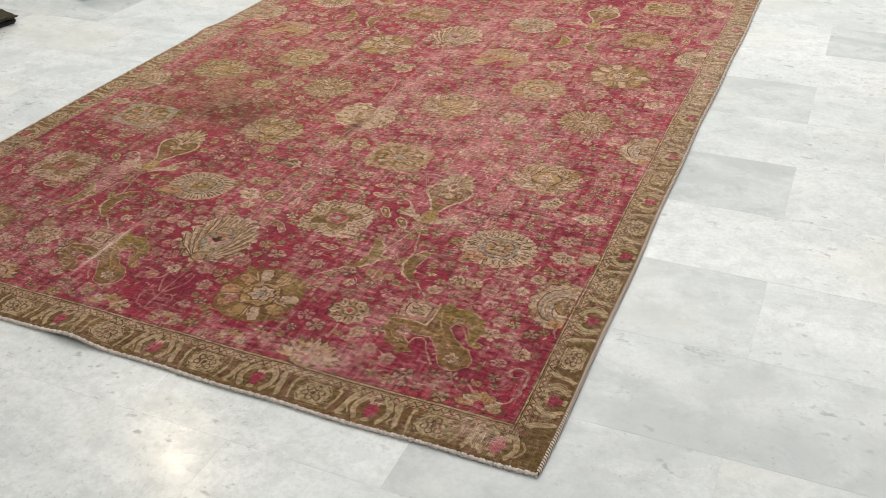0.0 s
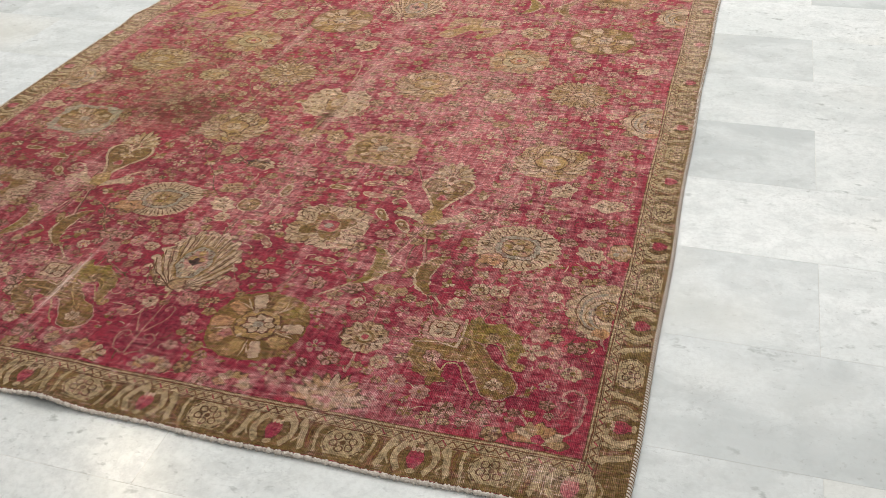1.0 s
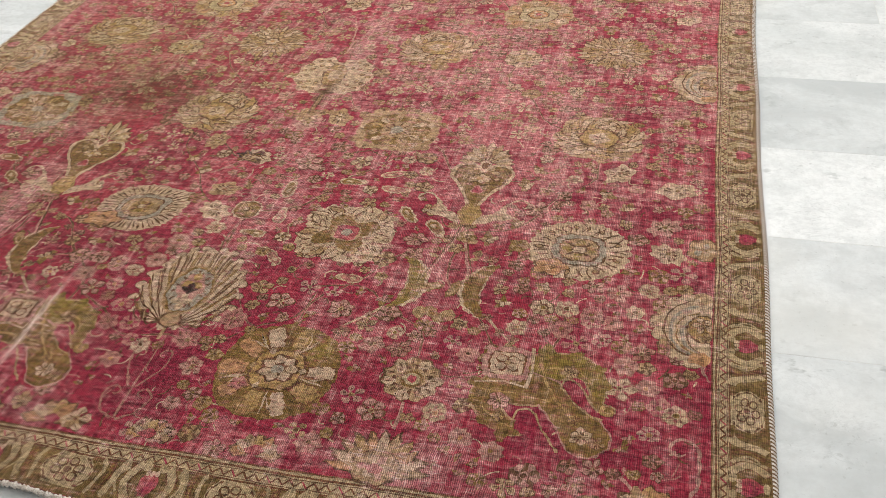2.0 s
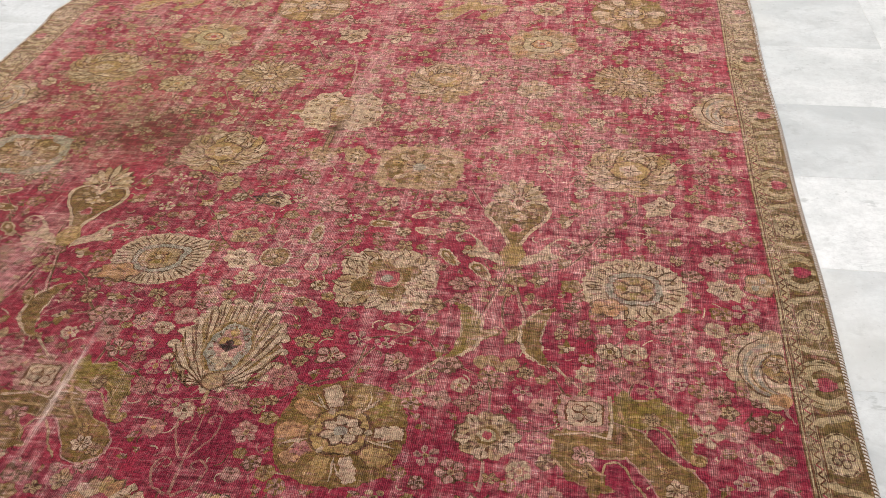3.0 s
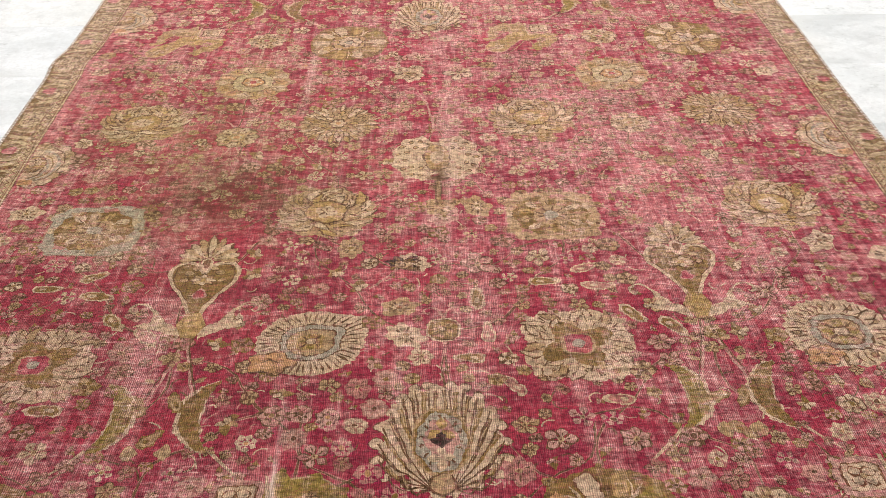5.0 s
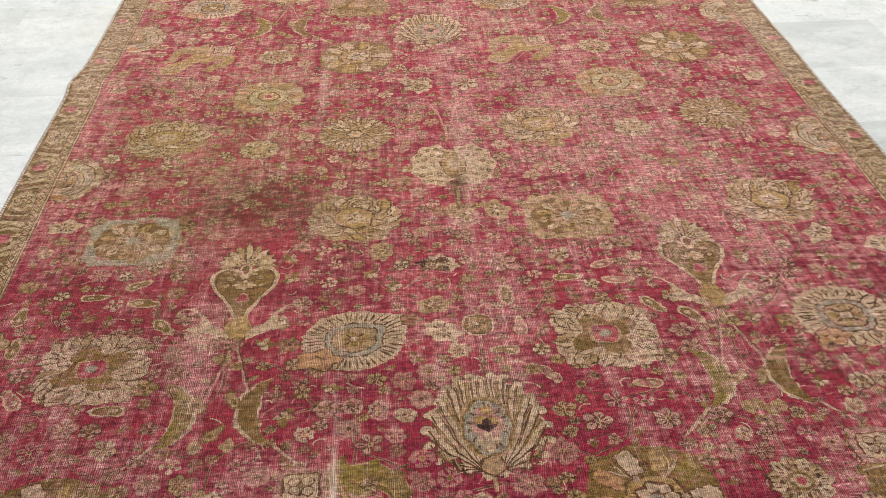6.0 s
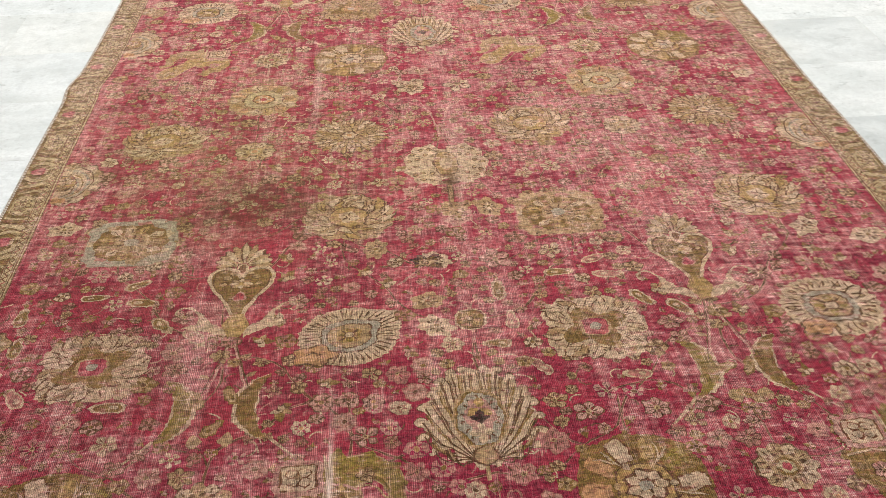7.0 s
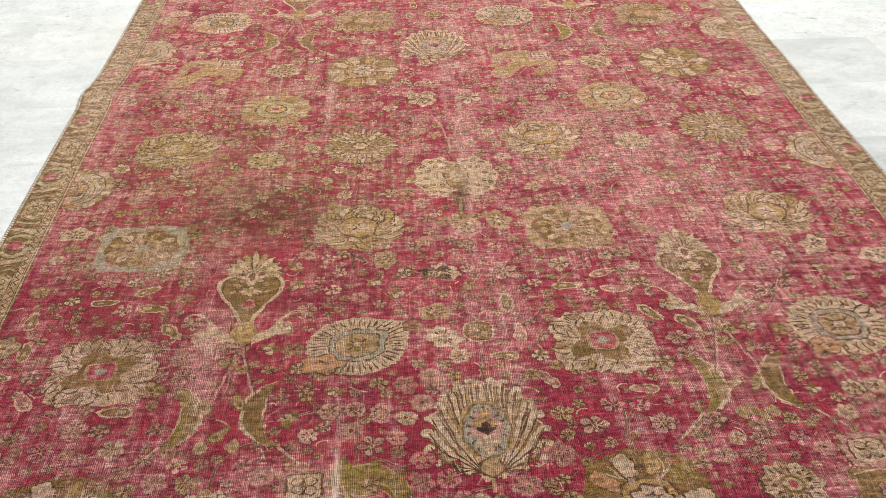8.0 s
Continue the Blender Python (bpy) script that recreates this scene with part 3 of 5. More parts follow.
def leaf_sprig(r=0.03):
    m = Motif()
    m.petal(0.0, 0, r * 1.2, r * 0.34, "olive", 1, blunt=0.45)
    m.petal(2.2, 0, r * 0.7, r * 0.26, "olive", 1, blunt=0.5)
    m.blob(r * 0.36, r * 0.30, "brown", 3, waves=5, depth=0.2)
    m.blob(r * 0.28, r * 0.22, "beige", 4, waves=5, depth=0.2)
    m.petal(0.9, 0, r * 0.8, r * 0.24, "tan", 2, blunt=0.5)
    m.petal(-0.9, 0, r * 0.8, r * 0.24, "beige", 2, blunt=0.5)
    return m


def tuft(r=0.04, mat="tan"):
    """A loose faded blossom, half worn away."""
    m = Motif()
    m.blob(r, r * 0.72, mat, 1, waves=rand.choice((5, 6, 7)), depth=0.14, turn=rand.random())
    m.ticks(r * 0.9, r * 0.62, 9, 0.3, 0.75, r * 0.34, "brown", 2)
    m.petals(4, r * 0.08, r * 0.42, r * 0.14, "beige", 2, asp=0.8)
    m.blob(r * 0.14, r * 0.13, "olive", 3, n=8)
    return m


def ring_flower(r=0.07, outer=("beige", "tan"), mid="olive", heart="rose"):
    m = Motif()
    m.blob(r * 1.02, r * 1.0, "brown", 1, waves=11, depth=0.07)
    m.petals(11, r * 0.45, r * 1.04, r * 0.27, outer, 2, blunt=0.62)
    m.petals(11, r * 0.62, r * 0.90, r * 0.03, "brown", 3, steps=3)
    m.blob(r * 0.52, r * 0.48, "tan", 3)
    m.blob(r * 0.42, r * 0.38, mid, 4)
    m.blob(r * 0.30, r * 0.27, "sand", 5)
    m.blob(r * 0.18, r * 0.16, heart, 6)
    return m


def core(m, r, lv, asp=1.0, fill="tan", inner="gold"):
    """Small stepped blossom in the heart of a palmette."""
    m.blob(r * 1.0, r * 0.95 * asp, fill, lv, power=3.2)
    for i in range(4):
        a = math.pi / 4 + i * math.pi / 2
        m.petal(a, r * 0.30, r * 1.0, r * 0.09, "brown", lv + 1, asp=asp, steps=4)
        m.petal(a + math.pi / 4, r * 0.3, r * 0.95, r * 0.27, "green", lv + 1, asp=asp, steps=4)
    m.blob(r * 0.40, r * 0.40 * asp, "brown", lv + 2, power=3)
    m.blob(r * 0.31, r * 0.31 * asp, inner, lv + 3, power=3)
    return m


def foot(m, w, h, x, y, lv):
    """Faded orange leaf at the foot of a palmette."""
    m.blob(w * 1.08, h * 1.12, "brown", lv, cx=x, cy=y, waves=5, depth=0.13)
    m.blob(w, h, "orange", lv + 1, cx=x, cy=y, waves=5, depth=0.15)
    m.stroke([(x - w * 0.5, y), (x - w * 0.1, y + h * 0.3), (x + w * 0.4, y + h * 0.1), (x + w * 0.1, y - h * 0.3)], 0.003, 0.003, "brown", lv + 2)
    return m


def round_rosette(rx=0.110, ry=0.104):
    m = Motif()
    k = ry / rx
    m.blob(rx * 1.0, ry * 1.0, "beige", 1, waves=30, depth=0.025, power=2.2)
    m.ticks(rx, ry, 36, 0.60, 0.99, 0.0044, "brown", 2)
    m.loops(rx * 0.80, ry * 0.80, 9, 0.0075, "brown", "tan", 3)
    m.blob(rx * 0.54, ry * 0.54, "brown", 4, power=3.2)
    m.blob(rx * 0.51, ry * 0.51, "grey", 5, power=3.2)
    m.blob(rx * 0.40, ry * 0.40, "brown", 6, power=3.2)
    core(m, rx * 0.37, 7, k, "tan", "beige")
    foot(m, rx * 0.32, ry * 0.24, -rx * 0.50, -ry * 0.66, 7)
    return m


def pointed_palmette(rx=0.108, ry=0.096):
    """A drop-shaped palmette with a fringe of narrow petals, its tip up to one side."""
    m = Motif()

    def tip(a):
        d = math.atan2(math.sin(a - 0.62), math.cos(a - 0.62))
        return 1 + 0.30 * math.exp(-(d / 0.30) ** 2) + 0.02 * math.cos(34 * a)
    pts = []
    for i in range(96):
        a = 2 * math.pi * i / 96
        pts.append((rx * tip(a) * math.cos(a), ry * tip(a) * math.sin(a)))
    m.add(pts, "beige", 1, (0, 0))
    for i in range(46):
        a = 2 * math.pi * (i + rand.uniform(-0.18, 0.18)) / 46
        m.petal(a, rx * rand.uniform(0.58, 0.70), rx * rand.uniform(0.90, 0.99) * tip(a), 0.0025, "brown", 2, asp=ry / rx, blunt=0.6, steps=3)
    for k, mat, lv in ((0.58, "brown", 3), (0.55, "grey", 4), (0.44, "brown", 5), (0.41, "tan", 6)):
        m.add([(x * k, y * k) for x, y in pts], mat, lv, (0, 0))
    core(m, rx * 0.26, 7, ry / rx, "gold", "beige")
    foot(m, rx * 0.40, ry * 0.30, -rx * 0.66, -ry * 0.62, 7)
    return m


def square_rosette(rx=0.108, ry=0.102):
    """Broken bundles of petals round an olive star with a red heart."""
    m = Motif()
    m.blob(rx, ry, "beige", 1, power=3.8, waves=13, depth=0.05)
    for i in range(20):
        a = 2 * math.pi * (i + rand.uniform(-0.15, 0.15)) / 20
        k = (abs(math.cos(a)) ** 2.9 + abs(math.sin(a)) ** 2.9) ** (-1 / 2.9)
        u, v = math.cos(a) * rx * k, math.sin(a) * ry * k
        q = rand.choice((-1, 1)) * 0.010
        m.stroke([(u * 0.94, v * 0.94), (u * 0.78, v * 0.78), (u * 0.78 - math.sin(a) * q, v * 0.78 + math.cos(a) * q), (u * 0.60, v * 0.60)], 0.0032, 0.0024, "brown", 2)
        if i % 2:
            m.stroke([(u * 0.74 - math.sin(a) * q * 1.3, v * 0.74 + math.cos(a) * q * 1.3), (u * 0.52, v * 0.52)], 0.003, 0.002, "tan", 3)
    for ring, (n, r0, r1, w) in enumerate(((16, 0.60, 1.06, 0.115), (10, 0.46, 0.76, 0.105))):
        for i in range(n):
            a = 2 * math.pi * (i + 0.5 * ring) / n
            bend = rand.choice((-0.22, 0.22))
            m.petal(a, rx * r0, rx * r1, rx * w, "brown", 3 + ring, asp=ry / rx, bend=bend, blunt=0.6, power=3.2)
            m.petal(a, rx * r0, rx * r1 * 0.98, rx * (w - 0.030), ("beige", "beige", "tan")[i % 3], 3.4 + ring, asp=ry / rx, bend=bend, blunt=0.6, power=3.2)
    m.blob(rx * 0.60, ry * 0.56, "olive", 5, waves=4, depth=0.26, turn=0.5)
    m.blob(rx * 0.31, ry * 0.30, "tan", 5.5, power=3.2)
    m.blob(rx * 0.265, ry * 0.255, "rose", 6, power=3.4)
    m.blob(rx * 0.12, ry * 0.10, "grey", 7, power=3)
    m.petals(5, rx * 0.03, rx * 0.26, rx * 0.10, "beige", 5, cx=rx * 0.60, cy=-ry * 0.80, asp=0.9)
    m.blob(rx * 0.08, rx * 0.07, "olive", 6, cx=rx * 0.60, cy=-ry * 0.80, n=8)
    return m


def fan_flower(r=0.115):
    """A shield of feathered leaves that open to both sides of a pale blossom with a dark eye."""
    m = Motif()
    pts = []
    for i in range(90):
        a = 2 * math.pi * i / 90
        k = 1 + 0.075 * math.cos(15 * a + 0.6)
        wide = 1.04 if math.sin(a) > -0.45 else 1.04 - 0.5 * (-math.sin(a) - 0.45)
        pts.append((r * wide * k * math.cos(a), r * 1.16 * k * math.sin(a)))
    m.add(pts, "beige", 1, (0, 0))
    tips = ((0.56, -0.90), (0.90, -0.72), (1.06, -0.42), (1.09, -0.08), (1.01, 0.26), (0.88, 0.58), (0.68, 0.88), (0.44, 1.08), (0.20, 1.14))
    for sd in (1, -1):
        for i, (u, v) in enumerate(tips):
            line = bezier((sd * r * 0.10, -r * 1.02), (sd * r * (0.18 + 0.34 * u), r * (-0.80 + 0.10 * v)), (sd * r * 0.80 * u, r * (v - 0.48)), (sd * r * u, r * v), 12)
            m.stroke(line, 0.0022, 0.0044, "brown", 2)
            m.blob(0.0150, 0.0130, "brown", 0.6, cx=sd * r * u * 1.03, cy=r * v * 1.03)
            m.blob(0.0125, 0.0105, "beige", 0.9, cx=sd * r * u * 1.03, cy=r * v * 1.03)
            # a tapered slit between two outlines
            u2, v2 = (tips[i + 1] if i + 1 < len(tips) else (0.0, 1.16))
            mu, mv = (u + u2) / 2 * 0.93, (v + v2) / 2 * 0.93
            slit = bezier((sd * r * 0.12, -r * 0.95), (sd * r * (0.18 + 0.34 * mu), r * (-0.76 + 0.10 * mv)), (sd * r * 0.80 * mu, r * (mv - 0.46)), (sd * r * mu, r * mv), 12)
            m.stroke(slit[5:], 0.0024, 0.0115 if i % 2 else 0.0090, "olive" if i % 2 else "brown", 2)
            m.stroke([(x * 0.985, y * 0.985) for x, y in slit[9:]], 0.0016, 0.0034, "tan", 3)
    m.blob(r * 0.52, r * 0.72, "tan", 3.6, cy=-r * 0.06)
    m.blob(r * 0.475, r * 0.665, "olive", 4, cy=-r * 0.06, waves=9, depth=0.03)
    m.blob(r * 0.43, r * 0.61, "grey", 5, cy=-r * 0.06, waves=7, depth=0.05)
    m.ticks(r * 0.42, r * 0.60, 15, 0.66, 0.95, 0.005, "brown", 6, cy=-r * 0.06)
    m.blob(r * 0.28, r * 0.42, "wan", 7, cy=-r * 0.02, waves=6, depth=0.08)
    m.petals(3, r * 0.02, r * 0.27, r * 0.10, "gold", 8, cy=r * 0.16, a0=1.57)
    m.blob(r * 0.16, r * 0.14, "dark", 9, cy=-r * 0.04, waves=4, depth=0.25)
    m.petals(4, r * 0.02, r * 0.24, r * 0.08, "beige", 8, cy=-r * 0.40, a0=1.57)
    m.blob(r * 0.22, r * 0.20, "brown", 7, cy=-r * 0.92)
    m.blob(r * 0.19, r * 0.17, "tan", 8, cy=-r * 0.92)
    m.stroke([(0, -r * 1.0), (r * 0.01, -r * 1.45)], 0.008, 0.006, "tan", 1)
    return m


def disc_bud(r=0.037):
    """Olive disc with a thin beige rim on a stem, two small scrolls above it."""
    m = Motif()
    m.blob(r, r * 1.0, "beige", 1, power=2.2)
    m.blob(r * 0.88, r * 0.88, "brown", 2, power=2.2)
    m.blob(r * 0.83, r * 0.83, "olive", 3, power=2.2)
    m.petals(7, r * 0.22, r * 0.74, r * 0.17, ("gold", "tan"), 4)
    m.petals(7, r * 0.30, r * 0.66, r * 0.04, "brown", 5, steps=3)
    m.blob(r * 0.24, r * 0.22, "brown", 5, n=10)
    m.blob(r * 0.15, r * 0.14, "beige", 6, n=8)
    m.stroke([(0, -r), (0.002, -r * 1.6), (-0.003, -r * 2.2)], 0.008, 0.007, "wan", 1)
    for sd in (1, -1):
        m.stroke(bezier((0, r), (sd * 0.004, r * 1.5), (sd * 0.014, r * 2.0), (sd * 0.030, r * 1.85)), 0.006, 0.005, "wan", 1)
        m.spiral(sd * 0.030, r * 1.55, 0.013, 1.57, -0.7 * sd, 0.005, "wan", 1)
    return m


def dark_blossom(r=0.038):
    """Three dark brown leaves round a tan bud."""
    m = Motif()
    for i, a in enumerate((0.15, 0.75, 2.2, 2.9, 3.7, 5.6)):
        m.petal(a, r * 0.1, r * (1.15 if i % 2 else 0.95), r * 0.30, "dark" if i < 4 else "brown", 1 + i % 2, blunt=0.5)
        m.petal(a, r * 0.3, r * 0.85, r * 0.09, "olive", 3, blunt=0.5)
    m.blob(r * 0.56, r * 0.48, "brown", 4, waves=5, depth=0.1)
    m.blob(r * 0.48, r * 0.40, "tan", 5, waves=5, depth=0.1)
    m.spiral(0, 0, r * 0.34, 0.4, 1.3, 0.004, "brown", 6)
    m.stroke(bezier((-r * 0.3, -r * 0.4), (-r * 0.9, -r * 1.0), (-r * 1.2, -r * 1.6), (-r * 1.9, -r * 2.2)), 0.007, 0.005, "wan", 1)
    return m


def block_rosette(rx=0.122, ry=0.130):
    """A large eight-sided rosette of blunt blocks in beige, gold and faded orange on olive."""
    m = Motif()
    k = ry / rx
    m.blob(rx * 0.98, ry * 0.98, "olive", 1, power=2.5, waves=8, depth=0.015)
    cols = ("beige", "green", "gold", "beige", "orange", "orange", "orange", "gold", "beige", "gold")
    for i in range(10):
        a = 2 * math.pi * i / 10 + 0.05
        m.slab(a, rx * 0.48, rx * 0.95, rx * (0.19 if i % 2 else 0.15), "line" if i % 3 == 0 else "olive", 2, asp=k)
        m.slab(a, rx * 0.50, rx * 0.93, rx * (0.168 if i % 2 else 0.128), cols[i], 3, asp=k)
        if i % 2:
            m.petal(a + 0.30, rx * 0.46, rx * 0.90, rx * 0.025, "beige", 4, asp=k, steps=3)
            m.petal(a + 0.36, rx * 0.60, rx * 0.88, rx * 0.025, "beige", 4, asp=k, steps=3, bend=0.2)
    m.blob(rx * 0.44, ry * 0.42, "brown", 4, power=3.0)
    m.blob(rx * 0.41, ry * 0.39, "gold", 5, power=3.0)
    m.blob(rx * 0.33, ry * 0.29, "brown", 6, waves=7, depth=0.12, cx=rx * 0.02, cy=ry * 0.02)
    m.petals(7, rx * 0.10, rx * 0.33, rx * 0.10, "beige", 7, cx=rx * 0.02, cy=ry * 0.02, asp=0.92)
    m.petals(6, rx * 0.36, rx * 0.50, rx * 0.055, ("beige", "tan"), 7, asp=k, steps=4)
    m.blob(rx * 0.10, ry * 0.08, "grey", 8, power=3)
    m.petals(5, rx * 0.02, rx * 0.16, rx * 0.06, "pink", 6, cx=-rx * 0.52, cy=-ry * 0.36)
    return m


def curled_leaf():
    """A heavy olive leaf that splits and curls round two red slots, under a boxed blossom."""
    m = Motif()

    def limb(pts, w0, w1, lv, mat="olive", rim="tan"):
        for grow, shade, d in ((0.008, rim, 0), (0.0, mat, 1)):
            m.stroke(pts, w0 + grow, w1 + grow, shade, lv + d)
            m.blob((w1 + grow) / 2, (w1 + grow) / 2, shade, lv + d, cx=pts[-1][0], cy=pts[-1][1])
    limb(bezier((-0.040, 0.055), (0.030, 0.120), (0.088, 0.085), (0.086, 0.010)), 0.082, 0.022, 1, "green")
    for a, x, y, ln in ((1.6, -0.020, 0.085, 0.06), (1.0, 0.025, 0.098, 0.036), (0.5, 0.066, 0.078, 0.034), (0.1, 0.080, 0.045, 0.028)):
        m.petal(a, 0.0, ln, 0.016, "green", 3, cx=x, cy=y)
    limb(bezier((0.080, 0.020), (0.086, -0.008), (0.096, -0.016), (0.112, -0.012)), 0.022, 0.012, 1)
    limb(bezier((-0.060, 0.026), (0.010, 0.022), (0.040, -0.030), (0.074, -0.088)), 0.058, 0.084, 3, "olive", "wan")
    limb(bezier((-0.090, 0.012), (-0.140, -0.015), (-0.108, -0.070), (-0.050, -0.092)), 0.080, 0.026, 3)
    limb(bezier((-0.120, 0.016), (-0.085, 0.004), (-0.060, -0.002), (-0.030, 0.000)), 0.056, 0.050, 3)
    for a, x, y, ln in ((3.4, -0.128, 0.02, 0.03), (3.9, -0.130, -0.02, 0.026), (4.4, -0.108, -0.06, 0.03), (4.9, -0.075, -0.09, 0.03)):
        m.petal(a, 0.0, ln, 0.014, "olive", 4, cx=x, cy=y)
    # pale rims of the two slots
    m.stroke(bezier((-0.058, -0.088), (-0.066, -0.030), (-0.030, -0.020), (-0.012, -0.062)), 0.0045, 0.0045, "tan", 6)
    m.stroke(bezier((-0.012, -0.062), (0.000, -0.095), (0.016, -0.110), (0.028, -0.128)), 0.0045, 0.004, "tan", 6)
    m.stroke(bezier((0.098, -0.040), (0.060, -0.030), (0.010, 0.018), (0.020, 0.046)), 0.0045, 0.0045, "tan", 6)
    m.stroke(bezier((0.020, 0.046), (0.040, 0.062), (0.056, 0.030), (0.078, -0.004)), 0.0045, 0.004, "tan", 6)
    # slots show the red ground
    m.add(bezier((-0.054, -0.092), (-0.060, -0.032), (-0.030, -0.026), (-0.015, -0.064), 8) + bezier((-0.015, -0.064), (-0.004, -0.090), (0.004, -0.104), (0.010, -0.122), 6), "field", 6)
    m.add(bezier((0.094, -0.036), (0.060, -0.026), (0.018, 0.014), (0.024, 0.042), 8) + bezier((0.026, 0.044), (0.038, 0.054), (0.052, 0.026), (0.072, -0.002), 8), "field", 6)
    for p, w in ((bezier((-0.03, 0.10), (-0.02, 0.03), (0.03, -0.03), (0.07, -0.08)), 0.007), (bezier((-0.01, 0.075), (0.045, 0.088), (0.070, 0.060), (0.076, 0.034)), 0.006),
                 (bezier((-0.13, 0.0), (-0.08, 0.0), (-0.04, -0.006), (0.0, -0.010)), 0.006), (bezier((-0.12, -0.045), (-0.10, -0.065), (-0.08, -0.075), (-0.06, -0.088)), 0.005)):
        m.stroke(p, w, w * 0.6, "gold", 6)
    for x, y, q, shade in ((0.066, -0.086, 0.022, "beige"), (0.094, -0.098, 0.016, "tan"), (-0.092, -0.026, 0.022, "wan"), (0.030, 0.072, 0.018, "tan"), (-0.085, -0.062, 0.014, "gold"), (0.05, -0.05, 0.014, "gold")):
        m.merge(star_flower(q, shade), x, y, rand.random(), 1.0, 6)
    m.spiral(0.108, -0.018, 0.014, 2.2, 0.9, 0.008, "gold", 6)
    # boxed blossom
    m.blob(0.046, 0.044, "wan", 6, cx=-0.093, cy=0.073, power=5)
    m.blob(0.034, 0.032, "line", 7, cx=-0.092, cy=0.075, power=6)
    m.blob(0.0315, 0.0295, "beige", 8, cx=-0.092, cy=0.075, power=6)
    for i in range(4):
        a = 0.78 + i * 1.57
        m.blob(0.0125, 0.0115, "line", 9, cx=-0.092 + 0.016 * math.cos(a), cy=0.075 + 0.015 * math.sin(a), n=9)
        m.blob(0.0100, 0.0090, "beige", 10, cx=-0.092 + 0.016 * math.cos(a), cy=0.075 + 0.015 * math.sin(a), n=9)
    m.blob(0.006, 0.006, "tan", 11, cx=-0.092, cy=0.075, n=7)
    m.stroke([(-0.045, 0.125), (-0.042, 0.06), (-0.048, 0.015)], 0.008, 0.006, "beige", 7)
    m.stroke([(-0.145, 0.016), (-0.09, 0.026), (-0.045, 0.016)], 0.006, 0.006, "beige", 7)
    return m


def vase():
    """A heart-shaped vase outlined in beige, a blossom above, horned scrolls at its foot."""
    m = Motif()
    half = bezier((0.0, -0.010), (0.014, 0.038), (0.072, 0.044), (0.074, -0.014), 12) + bezier((0.074, -0.014), (0.070, -0.062), (0.026, -0.086), (0.012, -0.154), 12)[1:]
    m.add(half + [(-x, y) for x, y in half[:0:-1]], "olive", 2, (0, -0.045))
    for sd in (1, -1):
        m.stroke([(sd * x, y) for x, y in half], 0.0115, 0.0085, "beige", 5)
        m.stroke([(sd * x * 0.88, y * 0.94 - 0.004) for x, y in half], 0.003, 0.003, "brown", 4)
        for x, y, r in ((0.033, -0.010, 0.0115), (0.040, -0.034, 0.010), (0.020, 0.006, 0.009)):
            m.blob(r, r * 0.85, "brown", 6, cx=sd * x, cy=y, n=10)
            m.blob(r * 0.82, r * 0.66, "tan", 7, cx=sd * x, cy=y, n=10)
    m.petals(8, 0.004, 0.030, 0.0095, "brown", 8, cy=-0.036, asp=0.72)
    m.petals(8, 0.006, 0.028, 0.0070, ("beige", "tan"), 9, cy=-0.036, asp=0.72)
    m.blob(0.008, 0.006, "gold", 10, cy=-0.036, n=8)
    m.blob(0.0165, 0.0150, "wan", 6, cy=-0.086, waves=3, depth=0.15, turn=1.57)
    m.blob(0.0130, 0.0120, "rose", 7, cy=-0.086, waves=3, depth=0.15, turn=1.57)
    # crown of petals
    for i in range(11):
        a = 0.02 + (math.pi - 0.04) * i / 10
        m.petal(a, 0.012, 0.098 - 0.03 * abs(math.cos(a)), 0.0130, "brown", 5 + i % 2, cy=0.036, steps=4, blunt=0.66)
        m.petal(a, 0.014, 0.096 - 0.03 * abs(math.cos(a)), 0.0098, ("tan", "beige")[i % 2], 7 + i % 2, cy=0.036, steps=4, blunt=0.66)
    m.blob(0.015, 0.028, "beige", 9, cy=0.018)
    m.blob(0.009, 0.016, "line", 10, cy=0.022)
    # foot
    m.add([(-0.015, -0.148), (0.015, -0.148), (0.030, -0.184), (0.012, -0.226), (-0.012, -0.226), (-0.030, -0.184)], "gold", 6)
    for sd in (1, -1):
        m.add([(sd * 0.010, -0.200), (sd * 0.052, -0.176), (sd * 0.086, -0.128), (sd * 0.082, -0.170), (sd * 0.112, -0.186), (sd * 0.055, -0.207), (sd * 0.020, -0.228)], "beige", 4)
        m.stroke(bezier((sd * 0.055, -0.19), (sd * 0.08, -0.15), (sd * 0.095, -0.10), (sd * 0.125, -0.118)), 0.008, 0.005, "beige", 5)
        m.spiral(sd * 0.122, -0.135, 0.016, 1.6, -0.7 * sd, 0.006, "beige", 5)
        m.stroke(bezier((sd * 0.006, -0.225), (sd * 0.010, -0.30), (sd * 0.034, -0.36), (sd * 0.050, -0.44)), 0.008, 0.004, "wan", 1)
        m.stroke(bezier((sd * 0.009, -0.235), (sd * 0.015, -0.30), (sd * 0.040, -0.36), (sd * 0.054, -0.43)), 0.003, 0.003, "brown", 2)
        for y, dx in ((-0.30, 0.03), (-0.36, 0.055)):
            m.petal(0.6 if sd > 0 else math.pi - 0.6, 0.004, 0.030, 0.007, "tan", 2, cx=sd * dx * 0.6, cy=y)
    return m


